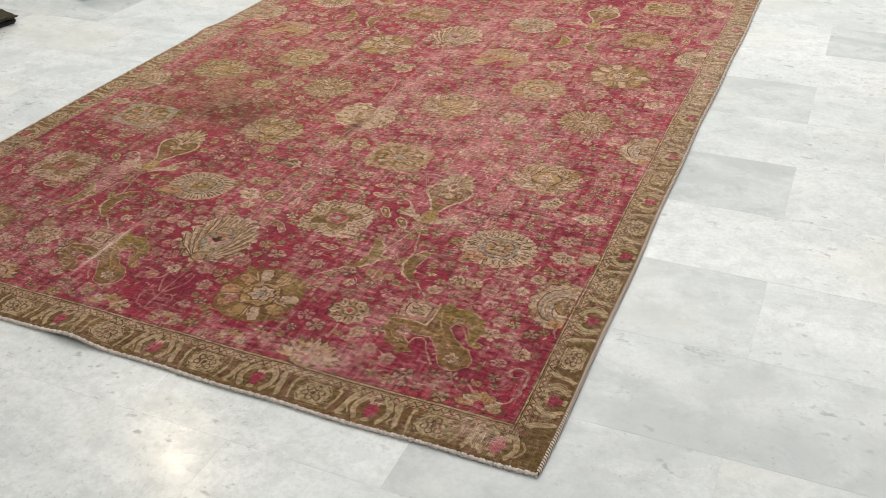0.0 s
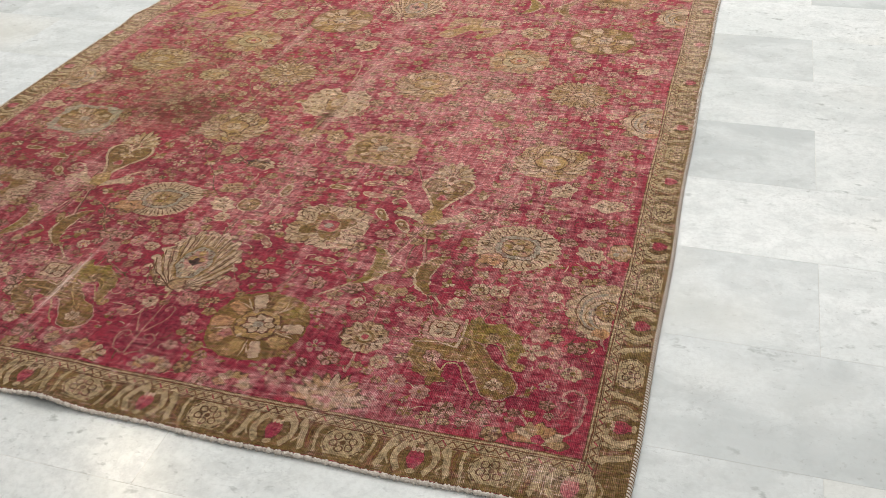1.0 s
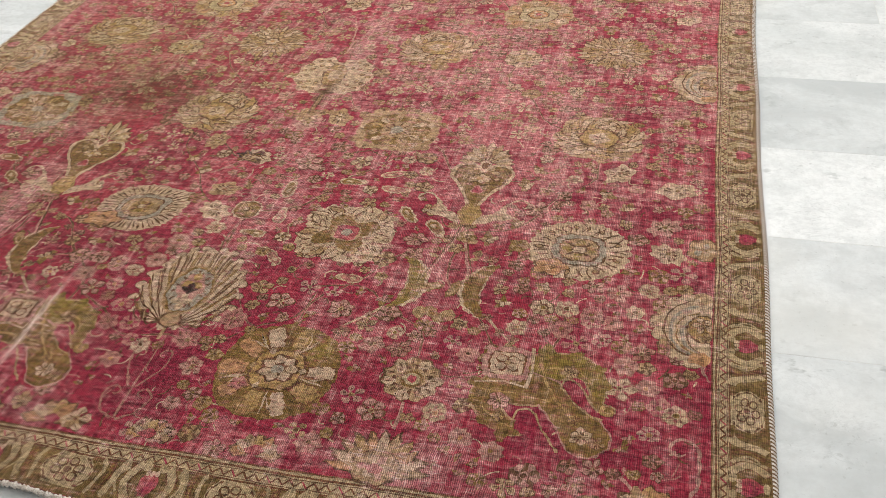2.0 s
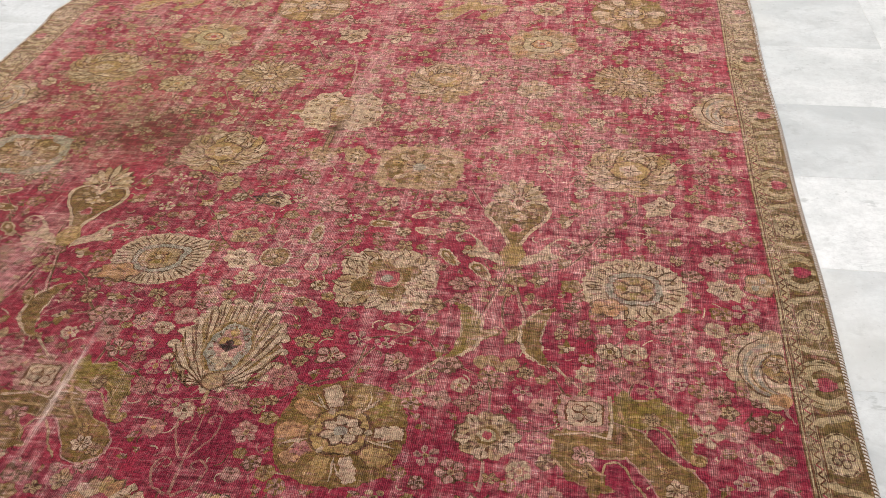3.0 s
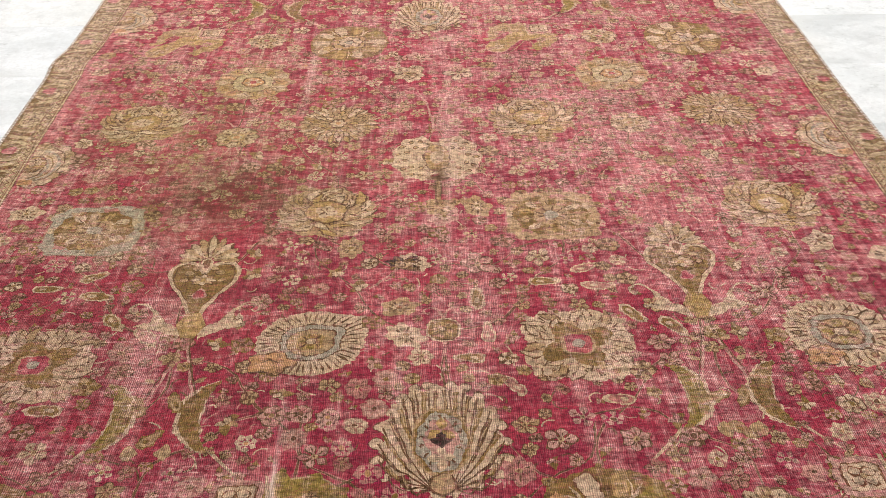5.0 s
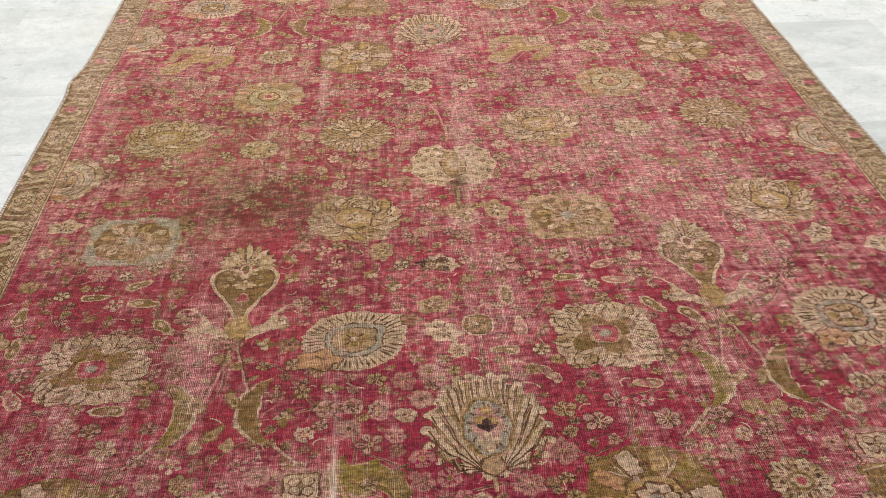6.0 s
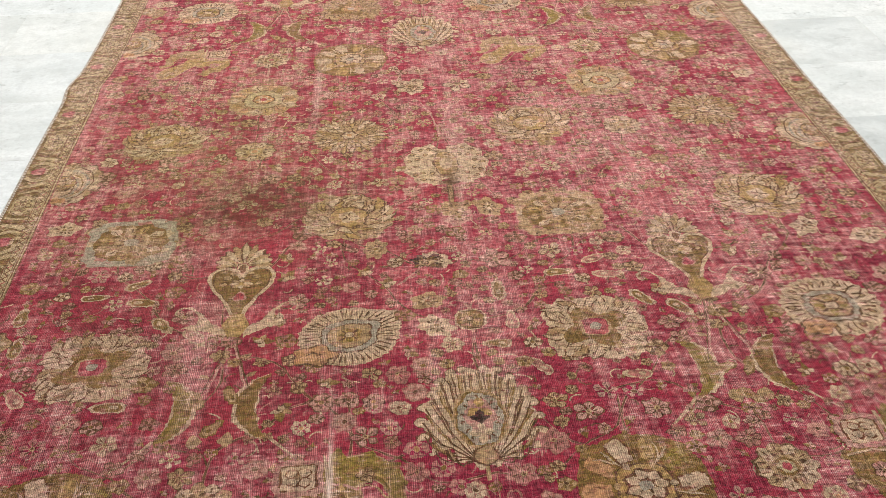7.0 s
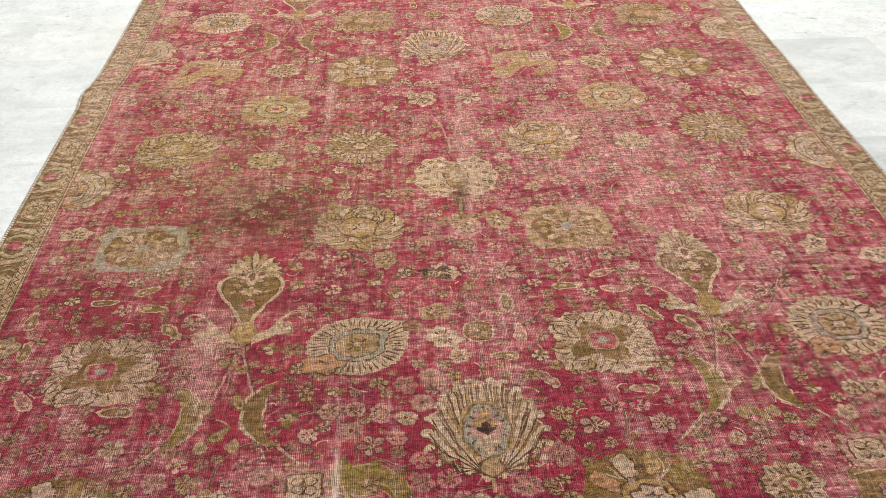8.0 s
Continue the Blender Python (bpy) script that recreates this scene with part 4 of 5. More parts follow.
def spray_palmette(rx=0.116, ry=0.104, heart="gold", lean=0.0):
    """A thick spread of ragged leaf-like petals round a leaning blossom."""
    m = Motif()
    k = ry / rx
    m.blob(rx * 0.95, ry * 0.97, "tan", 1, power=2.5, waves=11, depth=0.05, turn=lean)
    cols = ("beige", "tan", "beige", "beige", "gold")
    for ring, (n, r0, r1, w) in enumerate(((15, 0.50, 1.05, 0.15), (11, 0.34, 0.74, 0.13))):
        for i in range(n):
            a = 2 * math.pi * i / n + ring * 0.2 + lean
            b = 0.42 * math.copysign(1, math.cos(a - lean))
            q = rand.uniform(0.92, 1.05)
            m.petal(a, rx * r0, rx * r1 * q, rx * w, "brown", 2 + ring * 2, asp=k, bend=b, blunt=0.6)
            m.petal(a, rx * r0, rx * r1 * q * 0.98, rx * (w - 0.034), cols[(i * 2 + ring) % 5], 3 + ring * 2, asp=k, bend=b, blunt=0.6)
            if i % 2:
                m.petal(a, rx * (r0 + 0.08), rx * r1 * 0.86, rx * 0.018, "brown", 4 + ring * 2, asp=k, bend=b, steps=4)
    m.blob(rx * 0.42, ry * 0.44, "brown", 7, power=2.5, turn=lean)
    m.blob(rx * 0.39, ry * 0.40, heart, 8, power=2.5, turn=lean)
    m.blob(rx * 0.22, ry * 0.22, "beige", 9, waves=4, depth=0.15, turn=lean)
    m.ticks(rx * 0.24, ry * 0.24, 5, 0.1, 0.9, 0.003, "brown", 10)
    return m


def cloud_palmette(rx=0.112, ry=0.104, rim="grey"):
    """A palmette with a pale cloudy rim and tan petals on olive."""
    m = Motif()
    k = ry / rx
    m.blob(rx * 1.0, ry * 0.98, "faint", 1, power=4.2, waves=9, depth=0.035)
    m.blob(rx * 0.97, ry * 0.95, rim, 3, power=4.2, waves=9, depth=0.035)
    for i in range(7):
        a = 2 * math.pi * i / 7 + 0.4
        m.blob(rx * 0.16, ry * 0.13, ("beige", "pink", "tan")[i % 3], 4, cx=rx * 0.78 * math.cos(a), cy=ry * 0.78 * math.sin(a), waves=5, depth=0.2)
    m.blob(rx * 0.78, ry * 0.74, "olive", 5, power=2.4, waves=10, depth=0.05)
    m.petals(11, rx * 0.36, rx * 0.76, rx * 0.115, ("tan", "beige", "gold"), 6, asp=k, blunt=0.6)
    m.petals(11, rx * 0.42, rx * 0.62, rx * 0.016, "brown", 7, asp=k, steps=3)
    m.blob(rx * 0.38, ry * 0.38, "tan", 7, power=2.6, waves=7, depth=0.06)
    m.ticks(rx * 0.38, ry * 0.38, 9, 0.3, 0.9, 0.005, "brown", 8)
    m.blob(rx * 0.15, ry * 0.15, "grey", 9, power=3)
    return m


def spiky_palmette(rx=0.112, ry=0.106, heart="orange"):
    """Three crowded rings of narrow ragged petals round a small blossom."""
    m = Motif()
    k = ry / rx
    m.blob(rx * 0.92, ry * 0.92, "tan", 1, waves=21, depth=0.05)
    for ring, (n, r0, r1, w) in enumerate(((25, 0.56, 1.06, 0.088), (17, 0.40, 0.78, 0.088), (11, 0.20, 0.52, 0.090))):
        for i in range(n):
            a = 2 * math.pi * (i + rand.uniform(-0.12, 0.12)) / n + ring * 0.3
            q = rand.uniform(0.90, 1.03)
            m.petal(a, rx * r0, rx * r1 * q, rx * w, "brown", 2 + 2 * ring, asp=k, blunt=0.6)
            m.petal(a, rx * r0, rx * r1 * q * 0.97, rx * (w - 0.030), rand.choice(("beige", "tan", "tan", "gold", "beige")), 3 + 2 * ring, asp=k, blunt=0.6)
    m.blob(rx * 0.22, ry * 0.22, "brown", 8, waves=6, depth=0.1)
    m.petals(6, rx * 0.04, rx * 0.20, rx * 0.07, "beige", 9, asp=k)
    m.blob(rx * 0.07, ry * 0.07, heart, 10)
    return m


def stalk_rosette(rx=0.112, ry=0.106):
    """Two-lobed rosette full of small loops, on a stained stalk."""
    m = Motif()
    for sd in (1, -1):
        m.blob(rx * 0.60, ry, "beige", 1 if sd > 0 else 1.3, cx=sd * rx * 0.42, waves=9, depth=0.05)
        for ring, (q, n) in enumerate(((0.80, 13), (0.50, 8))):
            for i in range(n):
                a = 2 * math.pi * i / n + ring
                x, y = sd * rx * 0.42 + rx * 0.60 * q * math.cos(a), ry * q * math.sin(a)
                m.blob(0.0085, 0.0075, "brown", 3, cx=x, cy=y, n=9)
                m.blob(0.0058, 0.005, "tan", 4, cx=x, cy=y, n=9)
    m.blob(rx * 0.30, ry * 0.62, "brown", 5, power=2.5)
    m.blob(rx * 0.27, ry * 0.58, "gold", 6, power=2.5)
    m.blob(rx * 0.15, ry * 0.30, "beige", 7, power=2.5)
    m.blob(rx * 0.26, ry * 0.12, "brown", 4, cy=-ry * 0.96, waves=5, depth=0.2)
    m.stroke([(0, -ry * 0.9), (0.002, -ry * 1.5), (0.0, -ry * 1.9)], 0.020, 0.016, "brown", 2)
    m.stroke([(0, -ry * 1.1), (0.002, -ry * 1.5), (0.0, -ry * 2.1)], 0.011, 0.008, "tan", 3)
    m.blob(0.036, 0.034, "tan", 3, cy=-ry * 2.2, waves=6, depth=0.14)
    m.ticks(0.034, 0.032, 7, 0.3, 0.9, 0.005, "brown", 4, cy=-ry * 2.2)
    return m


def sun_flower(rx=0.108, ry=0.106, heart="rose"):
    """Ring of seeds inside a broad halo of orange and beige petals."""
    m = Motif()
    k = ry / rx
    m.blob(rx, ry, "tan", 1, power=2.3, waves=14, depth=0.03)
    m.petals(14, rx * 0.56, rx * 1.0, rx * 0.17, ("orange", "beige", "gold"), 2, asp=k, blunt=0.66)
    m.ticks(rx, ry, 14, 0.62, 0.96, 0.003, "brown", 3)
    m.blob(rx * 0.58, ry * 0.60, "brown", 3, waves=12, depth=0.03)
    m.blob(rx * 0.55, ry * 0.56, "sand", 4)
    m.petals(12, rx * 0.34, rx * 0.52, rx * 0.03, "beige", 6, asp=k, steps=3)
    m.blob(rx * 0.32, ry * 0.32, "brown", 6)
    m.blob(rx * 0.28, ry * 0.28, "orange", 7)
    m.petals(6, rx * 0.04, rx * 0.24, rx * 0.06, "beige", 8, asp=k, steps=3)
    m.blob(rx * 0.10, ry * 0.10, heart, 9)
    return m


def half_palmette(r=0.100):
    """Nested acanthus leaves that the border cuts in half; they open towards -x."""
    m = Motif()
    for i in range(9):
        a = 1.55 + 0.37 * i
        x, y = -r * (0.28 - 0.74 * math.cos(a)), r * 0.92 * math.sin(a)
        q = r * rand.uniform(0.19, 0.25)
        m.blob(q * 1.12, q * 1.05, "brown", 1, cx=x, cy=y)
        m.blob(q, q * 0.92, ("tan", "beige", "beige")[i % 3], 2, cx=x, cy=y)
    m.blob(r * 0.80, r * 0.92, "beige", 2, cx=-r * 0.28)
    for q, w, shade in ((0.80, 0.0032, "brown"), (0.70, 0.0090, "grey"), (0.60, 0.0030, "olive"), (0.50, 0.0090, "grey"), (0.42, 0.0032, "brown")):
        arc = []
        for i in range(15):
            a = 1.75 + 2.75 * i / 14
            arc.append((-r * (0.04 + 0.28 * q) + r * q * math.cos(a) * 0.92, r * q * 1.06 * math.sin(a) - r * (0.78 - q) * 0.75 + rand.uniform(-0.001, 0.001)))
        m.stroke(arc, w, w * 0.55, shade, 4)
    m.blob(r * 0.32, r * 0.42, "brown", 5, cx=-r * 0.24)
    m.blob(r * 0.29, r * 0.38, "gold", 6, cx=-r * 0.24)
    m.merge(star_flower(r * 0.22, "beige"), -r * 0.26, r * 0.10, 0.4, 1.0, 6)
    m.merge(star_flower(r * 0.18, "tan"), -r * 0.18, -r * 0.28, 0.1, 1.0, 6)
    m.blob(r * 0.24, r * 0.16, "orange", 7, cx=-r * 0.26, cy=-r * 0.86, waves=5, depth=0.15)
    m.stroke(bezier((-r * 0.1, -r * 0.9), (-r * 0.3, -r * 1.1), (-r * 0.2, -r * 1.3), (-r * 0.1, -r * 1.45)), 0.006, 0.004, "wan", 1)
    m.polys = [([(min(x, -0.008), y) for x, y in pts], mat, lv, hub) for pts, mat, lv, hub in m.polys if min(x for x, _ in pts) < -0.012]
    return m


def sickle_pair():
    """Two sickle leaves back to back."""
    m = Motif()
    for sd in (1, -1):
        cx = sd * 0.170
        a0, a1 = (math.pi - 0.92, math.pi + 0.92) if sd > 0 else (0.92, -0.92)
        m.crescent(cx, 0.0, 0.112, a0, a1, 0.025, "beige", 1)
        m.crescent(cx + sd * 0.003, 0.0, 0.112, a0, a1, 0.019, "olive" if sd > 0 else "green", 2)
        m.stroke([(sd * 0.108, -0.082), (sd * 0.135, -0.115), (sd * 0.175, -0.155)], 0.008, 0.005, "beige", 1)
        m.blob(0.014, 0.017, "tan", 3, cx=sd * 0.03, cy=-0.09, waves=4, depth=0.1)
    return m


def vine(p0, p1, bend, w=0.006):
    m = Motif()
    (x0, y0), (x1, y1) = p0, p1
    dx, dy = x1 - x0, y1 - y0
    pts = []
    for i in range(15):
        t = i / 14
        b = bend * math.sin(math.pi * t) + 0.25 * bend * math.sin(3 * math.pi * t)
        pts.append((x0 + dx * t - dy * b, y0 + dy * t + dx * b))
    m.stroke(pts, w, w, "pink", 0.5)
    m.stroke([(x, y) for x, y in pts], w * 0.35, w * 0.35, "brown", 0.8)
    return m


taken = []
MOTH = ((-0.745, 2.266), (-0.108, 1.876), (-2.121, 2.475), (-2.244, 2.363))


def put(name, motif, k, y, rx, ry, rot=0.0, label="", dx=0.0, s=1.0, dyes=None, flip=1):
    x = AXIS + COL * k + dx
    if not -RUG_W + 0.12 < x < -0.12 or not 0.16 < y < RUG_L - 0.16:
        return
    taken.append((x, y, rx * s, ry * s))
    lay(name, motif, x, y, rot, s * flip, s, label, dyes=dyes)


def hook_scroll():
    """Two thin hooks that rise from a flower and bend outwards."""
    m = Motif()
    for sd in (1, -1):
        m.stroke(bezier((0.0, 0.0), (sd * 0.020, 0.105), (sd * 0.062, 0.115), (sd * 0.078, 0.075)), 0.0055, 0.004, "wan", 0.7)
        m.stroke(bezier((0.0, 0.0), (sd * 0.008, -0.085), (sd * 0.030, -0.110), (sd * 0.050, -0.130)), 0.0055, 0.004, "wan", 0.7)
    return m


def heart_scroll():
    """Thin pale tendrils in the shape of two hearts."""
    m = Motif()
    for sd in (1, -1):
        m.stroke(bezier((sd * 0.004, -0.06), (sd * 0.050, -0.05), (sd * 0.066, 0.015), (sd * 0.030, 0.020)), 0.0055, 0.0045, "faint", 1)
        m.spiral(sd * 0.030, 0.005, 0.014, 1.57, 0.6 * sd, 0.0045, "faint", 1)
        m.stroke(bezier((sd * 0.004, 0.020), (sd * 0.024, 0.050), (sd * 0.060, 0.110), (sd * 0.030, 0.130)), 0.0055, 0.0045, "faint", 1)
        m.spiral(sd * 0.026, 0.115, 0.014, 1.57, 0.6 * sd, 0.0045, "faint", 1)
    m.stroke([(0.0, -0.06), (0.002, 0.03), (0.0, 0.17)], 0.005, 0.004, "faint", 1)
    return m


def forked_stem():
    m = Motif()
    for sd in (1, -1):
        m.stroke(bezier((sd * 0.003, -0.47), (sd * 0.012, -0.36), (sd * 0.020, -0.30), (sd * 0.050, -0.23)), 0.007, 0.005, "wan", 1)
        m.stroke(bezier((sd * 0.020, -0.31), (sd * 0.030, -0.26), (sd * 0.065, -0.25), (sd * 0.085, -0.22)), 0.005, 0.004, "wan", 1)
    return m


# odd columns: four rows that repeat with a half drop of two columns
DROP = 1.912
for turn, base in enumerate((0.0, DROP)):
    ka, kb = ((1, -3), (3, -1)) if turn == 0 else ((3, -1), (1, -3))
    for k in ka:
        put("block_rosette", block_rosette(), k, 0.362 + base, 0.122, 0.130, 0.0, "olive block rosette with beige and orange petals", dyes={"orange": "beige", "pink": "gold"} if turn else None)
        put("square_rosette", square_rosette(), k, 0.815 + base - (0.03 if k == -3 and not turn else 0), 0.105, 0.095, 0.0, "beige rosette with a red heart",
            dyes={"beige": "tan", "rose": "orange", "tan": "gold"} if turn else None)
        put("cloud_palmette", cloud_palmette(rim="grey" if k < 0 else "tan"), k, 1.275 + base - (0.03 if k == -3 else 0), 0.11, 0.09)
        put("leaf_palmette", spray_palmette(0.120, 0.106, "gold", 0.15), k, 1.76 + base, 0.112, 0.09)
    for k in kb:
        put("curled_leaf", curled_leaf(), k, 0.385 + base - (0.02 if k == -1 else 0), 0.14, 0.14, 0.0, "olive split leaf round red slots under a boxed blossom", 0.0, 0.86 if turn else 1.0,
            {"olive": "gold", "green": "tan", "brown": "olive", "rose": "pink"} if turn else None, -1 if turn else 1)
        put("round_rosette" if (k == 3) != bool(turn) else "pointed_palmette", round_rosette() if (k == 3) != bool(turn) else pointed_palmette(), k, 0.835 + base, 0.11, 0.10,
            0.0, "pale round rosette with a narrow fringe")
        put("leaf_palmette", spray_palmette(0.118, 0.106, "gold", -0.35), k, 1.305 + base, 0.11, 0.092)
        put("spiky_palmette", spiky_palmette(), k, 1.79 + base - (0.05 if k < 0 else 0), 0.108, 0.093)

# even columns
for base in (0.0, DROP):
    put("fan_flower", fan_flower(), 0, 0.568 + base, 0.118, 0.15, 0.0, "feathered fan flower with a dark eye", -0.012, flip=0.90)
    lay("heart_scroll", heart_scroll(), AXIS, 0.245 + base)
    taken.append((AXIS, 0.28 + base, 0.07, 0.09))
    if 2.16 + base < RUG_L - 0.4:
        lay("forked_stem", forked_stem(), AXIS, 2.16 + base)
    put("disc_bud", disc_bud(), 0, 0.866 + base, 0.040, 0.065, 0.0, "olive disc bud with a beige rim")
    put("stalk_rosette", stalk_rosette(), 0, 1.55 + base, 0.11, 0.12, 0.0, "two-lobed rosette on a stained stalk")
    for k in (-2, 2):
        dy = 0.0 if k > 0 else -0.045
        put("vase", vase(), k, 1.115 + base + dy * 0.75, 0.12, 0.20, 0.0, "heart-shaped vase outlined in beige", 0.0 if k > 0 else 0.018)
        if 1.72 + base < RUG_L - 0.4:
            lay("hook_scroll", hook_scroll(), AXIS + COL * k, 1.72 + base + dy)
        put("sickle_leaves", sickle_pair(), k, 0.665 + base + dy * 0.6, 0.10, 0.11, 0.0, "pair of olive sickle leaves")
        put("ring_flower", ring_flower(0.058), k, 0.385 + base, 0.06, 0.06)
        put("ring_flower", ring_flower(0.055, ("beige", "tan"), "gold", "orange"), k, 1.72 + base + dy, 0.06, 0.06)
        put("sun_flower", sun_flower(), k, 2.025 + base + dy * 0.5, 0.10, 0.09)
    for sd in (1, -1):
        put("star_flower", star_flower(0.046, "beige"), 0, 2.045 + base, 0.046, 0.046, 0.4, "", sd * 0.076)
        put("dark_blossom" if sd < 0 else "star_flower", dark_blossom() if sd < 0 else star_flower(0.040, "wan"), 0, 1.090 + base, 0.038, 0.034, 0.0 if sd < 0 else 0.2, "", sd * 0.082)
for y in (0.59, 1.60, 2.53, 3.40):
    for sd in (1, -1):
        x = -0.098 if sd > 0 else -RUG_W + 0.098
        yy = y + (0.03 if sd > 0 else -0.05)
        taken.append((x, yy, 0.10, 0.095))
        lay("half_palmette", half_palmette(), x, yy, 0.0, sd)
for x, big in ((-0.20, 1.0), (-0.667, 1.55), (-0.89, 0.8), (-1.10, 0.8), (-1.30, 1.0), (-1.71, 1.4), (-2.15, 1.0)):
    m = Motif()
    n = 7 if big < 1.3 else 11
    for i in range(n):
        a = 0.15 + (math.pi - 0.3) * i / (n - 1)
        m.petal(a, 0.008 * big, 0.066 * big * rand.uniform(0.9, 1.05), 0.116 / n * big ** 0.5, "brown", 1, blunt=0.6)
        m.petal(a, 0.010 * big, 0.063 * big * rand.uniform(0.9, 1.0), 0.090 / n * big ** 0.5, ("tan", "beige", "orange", "gold")[i % 4], 2, blunt=0.6)
    if big > 1.3:
        m.blob(0.046, 0.040, "brown", 3, cy=0.012)
        m.blob(0.042, 0.036, "tan", 4, cy=0.012)
        m.petals(6, 0.008, 0.034, 0.008, ("beige", "wan"), 5, cy=0.014, asp=0.85)
    m.blob(0.016, 0.012, "rose", 6, cy=0.010)
    taken.append((x, 0.165, 0.07 * big, 0.06 * big))
    lay("edge_blossom", m, x, 0.152)


# scallops along the side borders, and a few moth holes
for y in (0.877, 2.79):
    for x in (-0.128, -RUG_W + 0.128):
        m = Motif().blob(0.036, 0.040, "brown", 1, waves=5, depth=0.10).blob(0.033, 0.036, "tan", 2, waves=5, depth=0.10)
        m.petals(5, 0.006, 0.026, 0.007, ("beige", "grey"), 3).blob(0.007, 0.006, "olive", 4, n=8)
        lay("edge_scallop", m, x, y)
        taken.append((x, y, 0.034, 0.038))
for x, y in MOTH:
    lay("moth_hole", Motif().blob(0.0042, 0.0050, "dark", 12, n=9), x, y)


def is_free(x, y, r):
    return all(((x - a) / (b + r)) ** 2 + ((y - c) / (d + r)) ** 2 > 1 for a, c, b, d in taken)


# lesser flowers of one repeat of the ground: along the width from the long axis, and up the length
SMALL = ((0.702, 0.565), (0.787, 0.573), (0.847, 0.609), (0.892, 0.607), (0.875, 0.553), (0.922, 0.491), (0.969, 0.438), (1.021, 0.379), (0.976, 0.330),
         (0.709, 0.238), (0.623, 0.470), (0.622, 0.380), (0.592, 0.311), (0.651, 0.259), (0.387, 0.200), (0.993, 0.393), (0.744, 0.631), (0.792, 0.636),
         (0.950, 0.721), (0.844, 0.625), (0.931, 0.648))
STARS = ((0.332, 0.558), (0.429, 0.464), (0.430, 0.323), (0.476, 0.292), (0.122, 0.489), (0.051, 0.412), (0.092, 0.344), (0.245, 0.614), (0.200, 0.559),
         (0.824, 0.535), (0.921, 0.433), (1.017, 0.783), (0.890, 0.703), (0.684, 0.971), (0.923, 1.649), (0.138, 1.650), (0.206, 1.479), (0.283, 1.506),
         (0.141, 1.445), (0.215, 1.110), (0.055, 0.163), (0.110, 0.170), (0.428, 0.815), (0.991, 0.170))
BITS = ((0.122, 0.775), (0.270, 0.995), (0.147, 1.041), (0.300, 0.605), (0.641, 0.335), (0.587, 0.499), (0.465, 0.507), (0.123, 0.273), (0.096, 0.241),
        (0.161, 0.176), (0.354, 0.220), (0.737, 1.037), (0.797, 1.005), (0.904, 1.093), (0.056, 1.739), (0.287, 1.600), (0.205, 1.612),
        (0.236, 1.523), (0.162, 1.510), (0.358, 1.577), (0.340, 1.511), (0.439, 1.651), (0.442, 1.572), (0.433, 1.788), (0.418, 1.518), (0.059, 1.392),
        (0.071, 1.206), (0.993, 1.359), (1.054, 1.108), (0.276, 1.099), (0.336, 1.137), (0.389, 1.093), (0.444, 1.382), (0.446, 1.317), (0.372, 1.236),
        (0.458, 1.250), (0.755, 1.110), (0.724, 1.171))
BITS_ABOVE = ((0.615, 1.657), (0.739, 1.606), (0.844, 1.616), (0.939, 1.687), (0.663, 1.737), (0.815, 1.566), (0.709, 1.545), (0.534, 1.545), (0.449, 1.550),
              (0.531, 1.464), (0.534, 1.390), (0.491, 1.427), (0.579, 1.436), (0.572, 1.351), (0.587, 1.300), (0.463, 1.384), (0.615, 1.333), (0.880, 1.465),
              (0.927, 1.475), (0.961, 1.415), (0.971, 1.335), (0.957, 1.232), (0.675, 1.188), (0.758, 1.465), (0.182, 2.033), (0.231, 2.062), (0.248, 1.995),
              (0.310, 2.032), (0.346, 2.101), (0.379, 2.043), (0.315, 1.946), (0.401, 1.885), (0.427, 1.778), (0.112, 1.804), (0.741, 2.009), (0.705, 1.938),
              (0.811, 1.988), (0.849, 2.022), (0.880, 1.983), (0.956, 1.904), (0.966, 1.822), (1.010, 1.793), (0.651, 1.818), (0.647, 1.752), (0.616, 1.869),
              (0.779, 2.079))
SPRIGS = ((0.645, 0.906), (0.600, 0.837), (0.829, 1.055), (0.744, 0.689), (0.662, 0.626), (0.885, 1.005), (0.607, 1.571), (0.764, 1.511), (0.928, 1.532),
          (0.658, 1.137), (0.648, 1.058))
WORN = ((1.000, 1.098), (0.974, 0.944), (0.984, 0.852), (0.861, 1.152), (0.016, 1.275), (0.091, 1.319), (0.993, 2.030), (1.019, 2.155))
DROPS = ((0.073, 0.956, 1.57), (0.091, 0.850, 1.57), (0.060, 0.777, 3.1), (0.135, 0.693, 2.2), (0.211, 1.023, 0.0), (0.325, 1.000, -0.1), (0.305, 1.061, 0.4),
         (0.334, 0.657, 3.1), (0.383, 0.917, -0.9), (0.461, 0.872, -0.9))
BUDS = ((0.525, 0.575), (0.561, 0.668), (0.496, 0.655))


def repeats(u, y):
    """Where one place of the ground comes again: beside itself, and mirrored one length further up."""
    for side, up in ((1, 0.0), (-1, DROP)):
        for n in (-2, -1, 0, 1, 2):
            x = AXIS + side * u + 4 * COL * n
            if -RUG_W + 0.135 < x < -0.130 and 0.14 < y + up < RUG_L - 0.2 and not (up and y < 0.16):
                yield x + rand.uniform(-0.003, 0.003), y + up + rand.uniform(-0.003, 0.003), side


def sow(name, places, make, r):
    for u, y, *turn in places:
        for x, v, side in repeats(u, y):
            a = (turn[0] if side > 0 else math.pi - turn[0]) if turn else rand.random() * 6.28
            lay(name, make(), x, v, a)
            taken.append((x, v, r, r))


sow("small_flower", SMALL, lambda: small_flower(rand.uniform(0.0205, 0.0245), 7, rand.choice(("wan", "wan", "beige", "pink")), rand.choice(("brown", "orange", "olive")), rand.choice(("faint", "deep", "faint", "brown"))), 0.022)
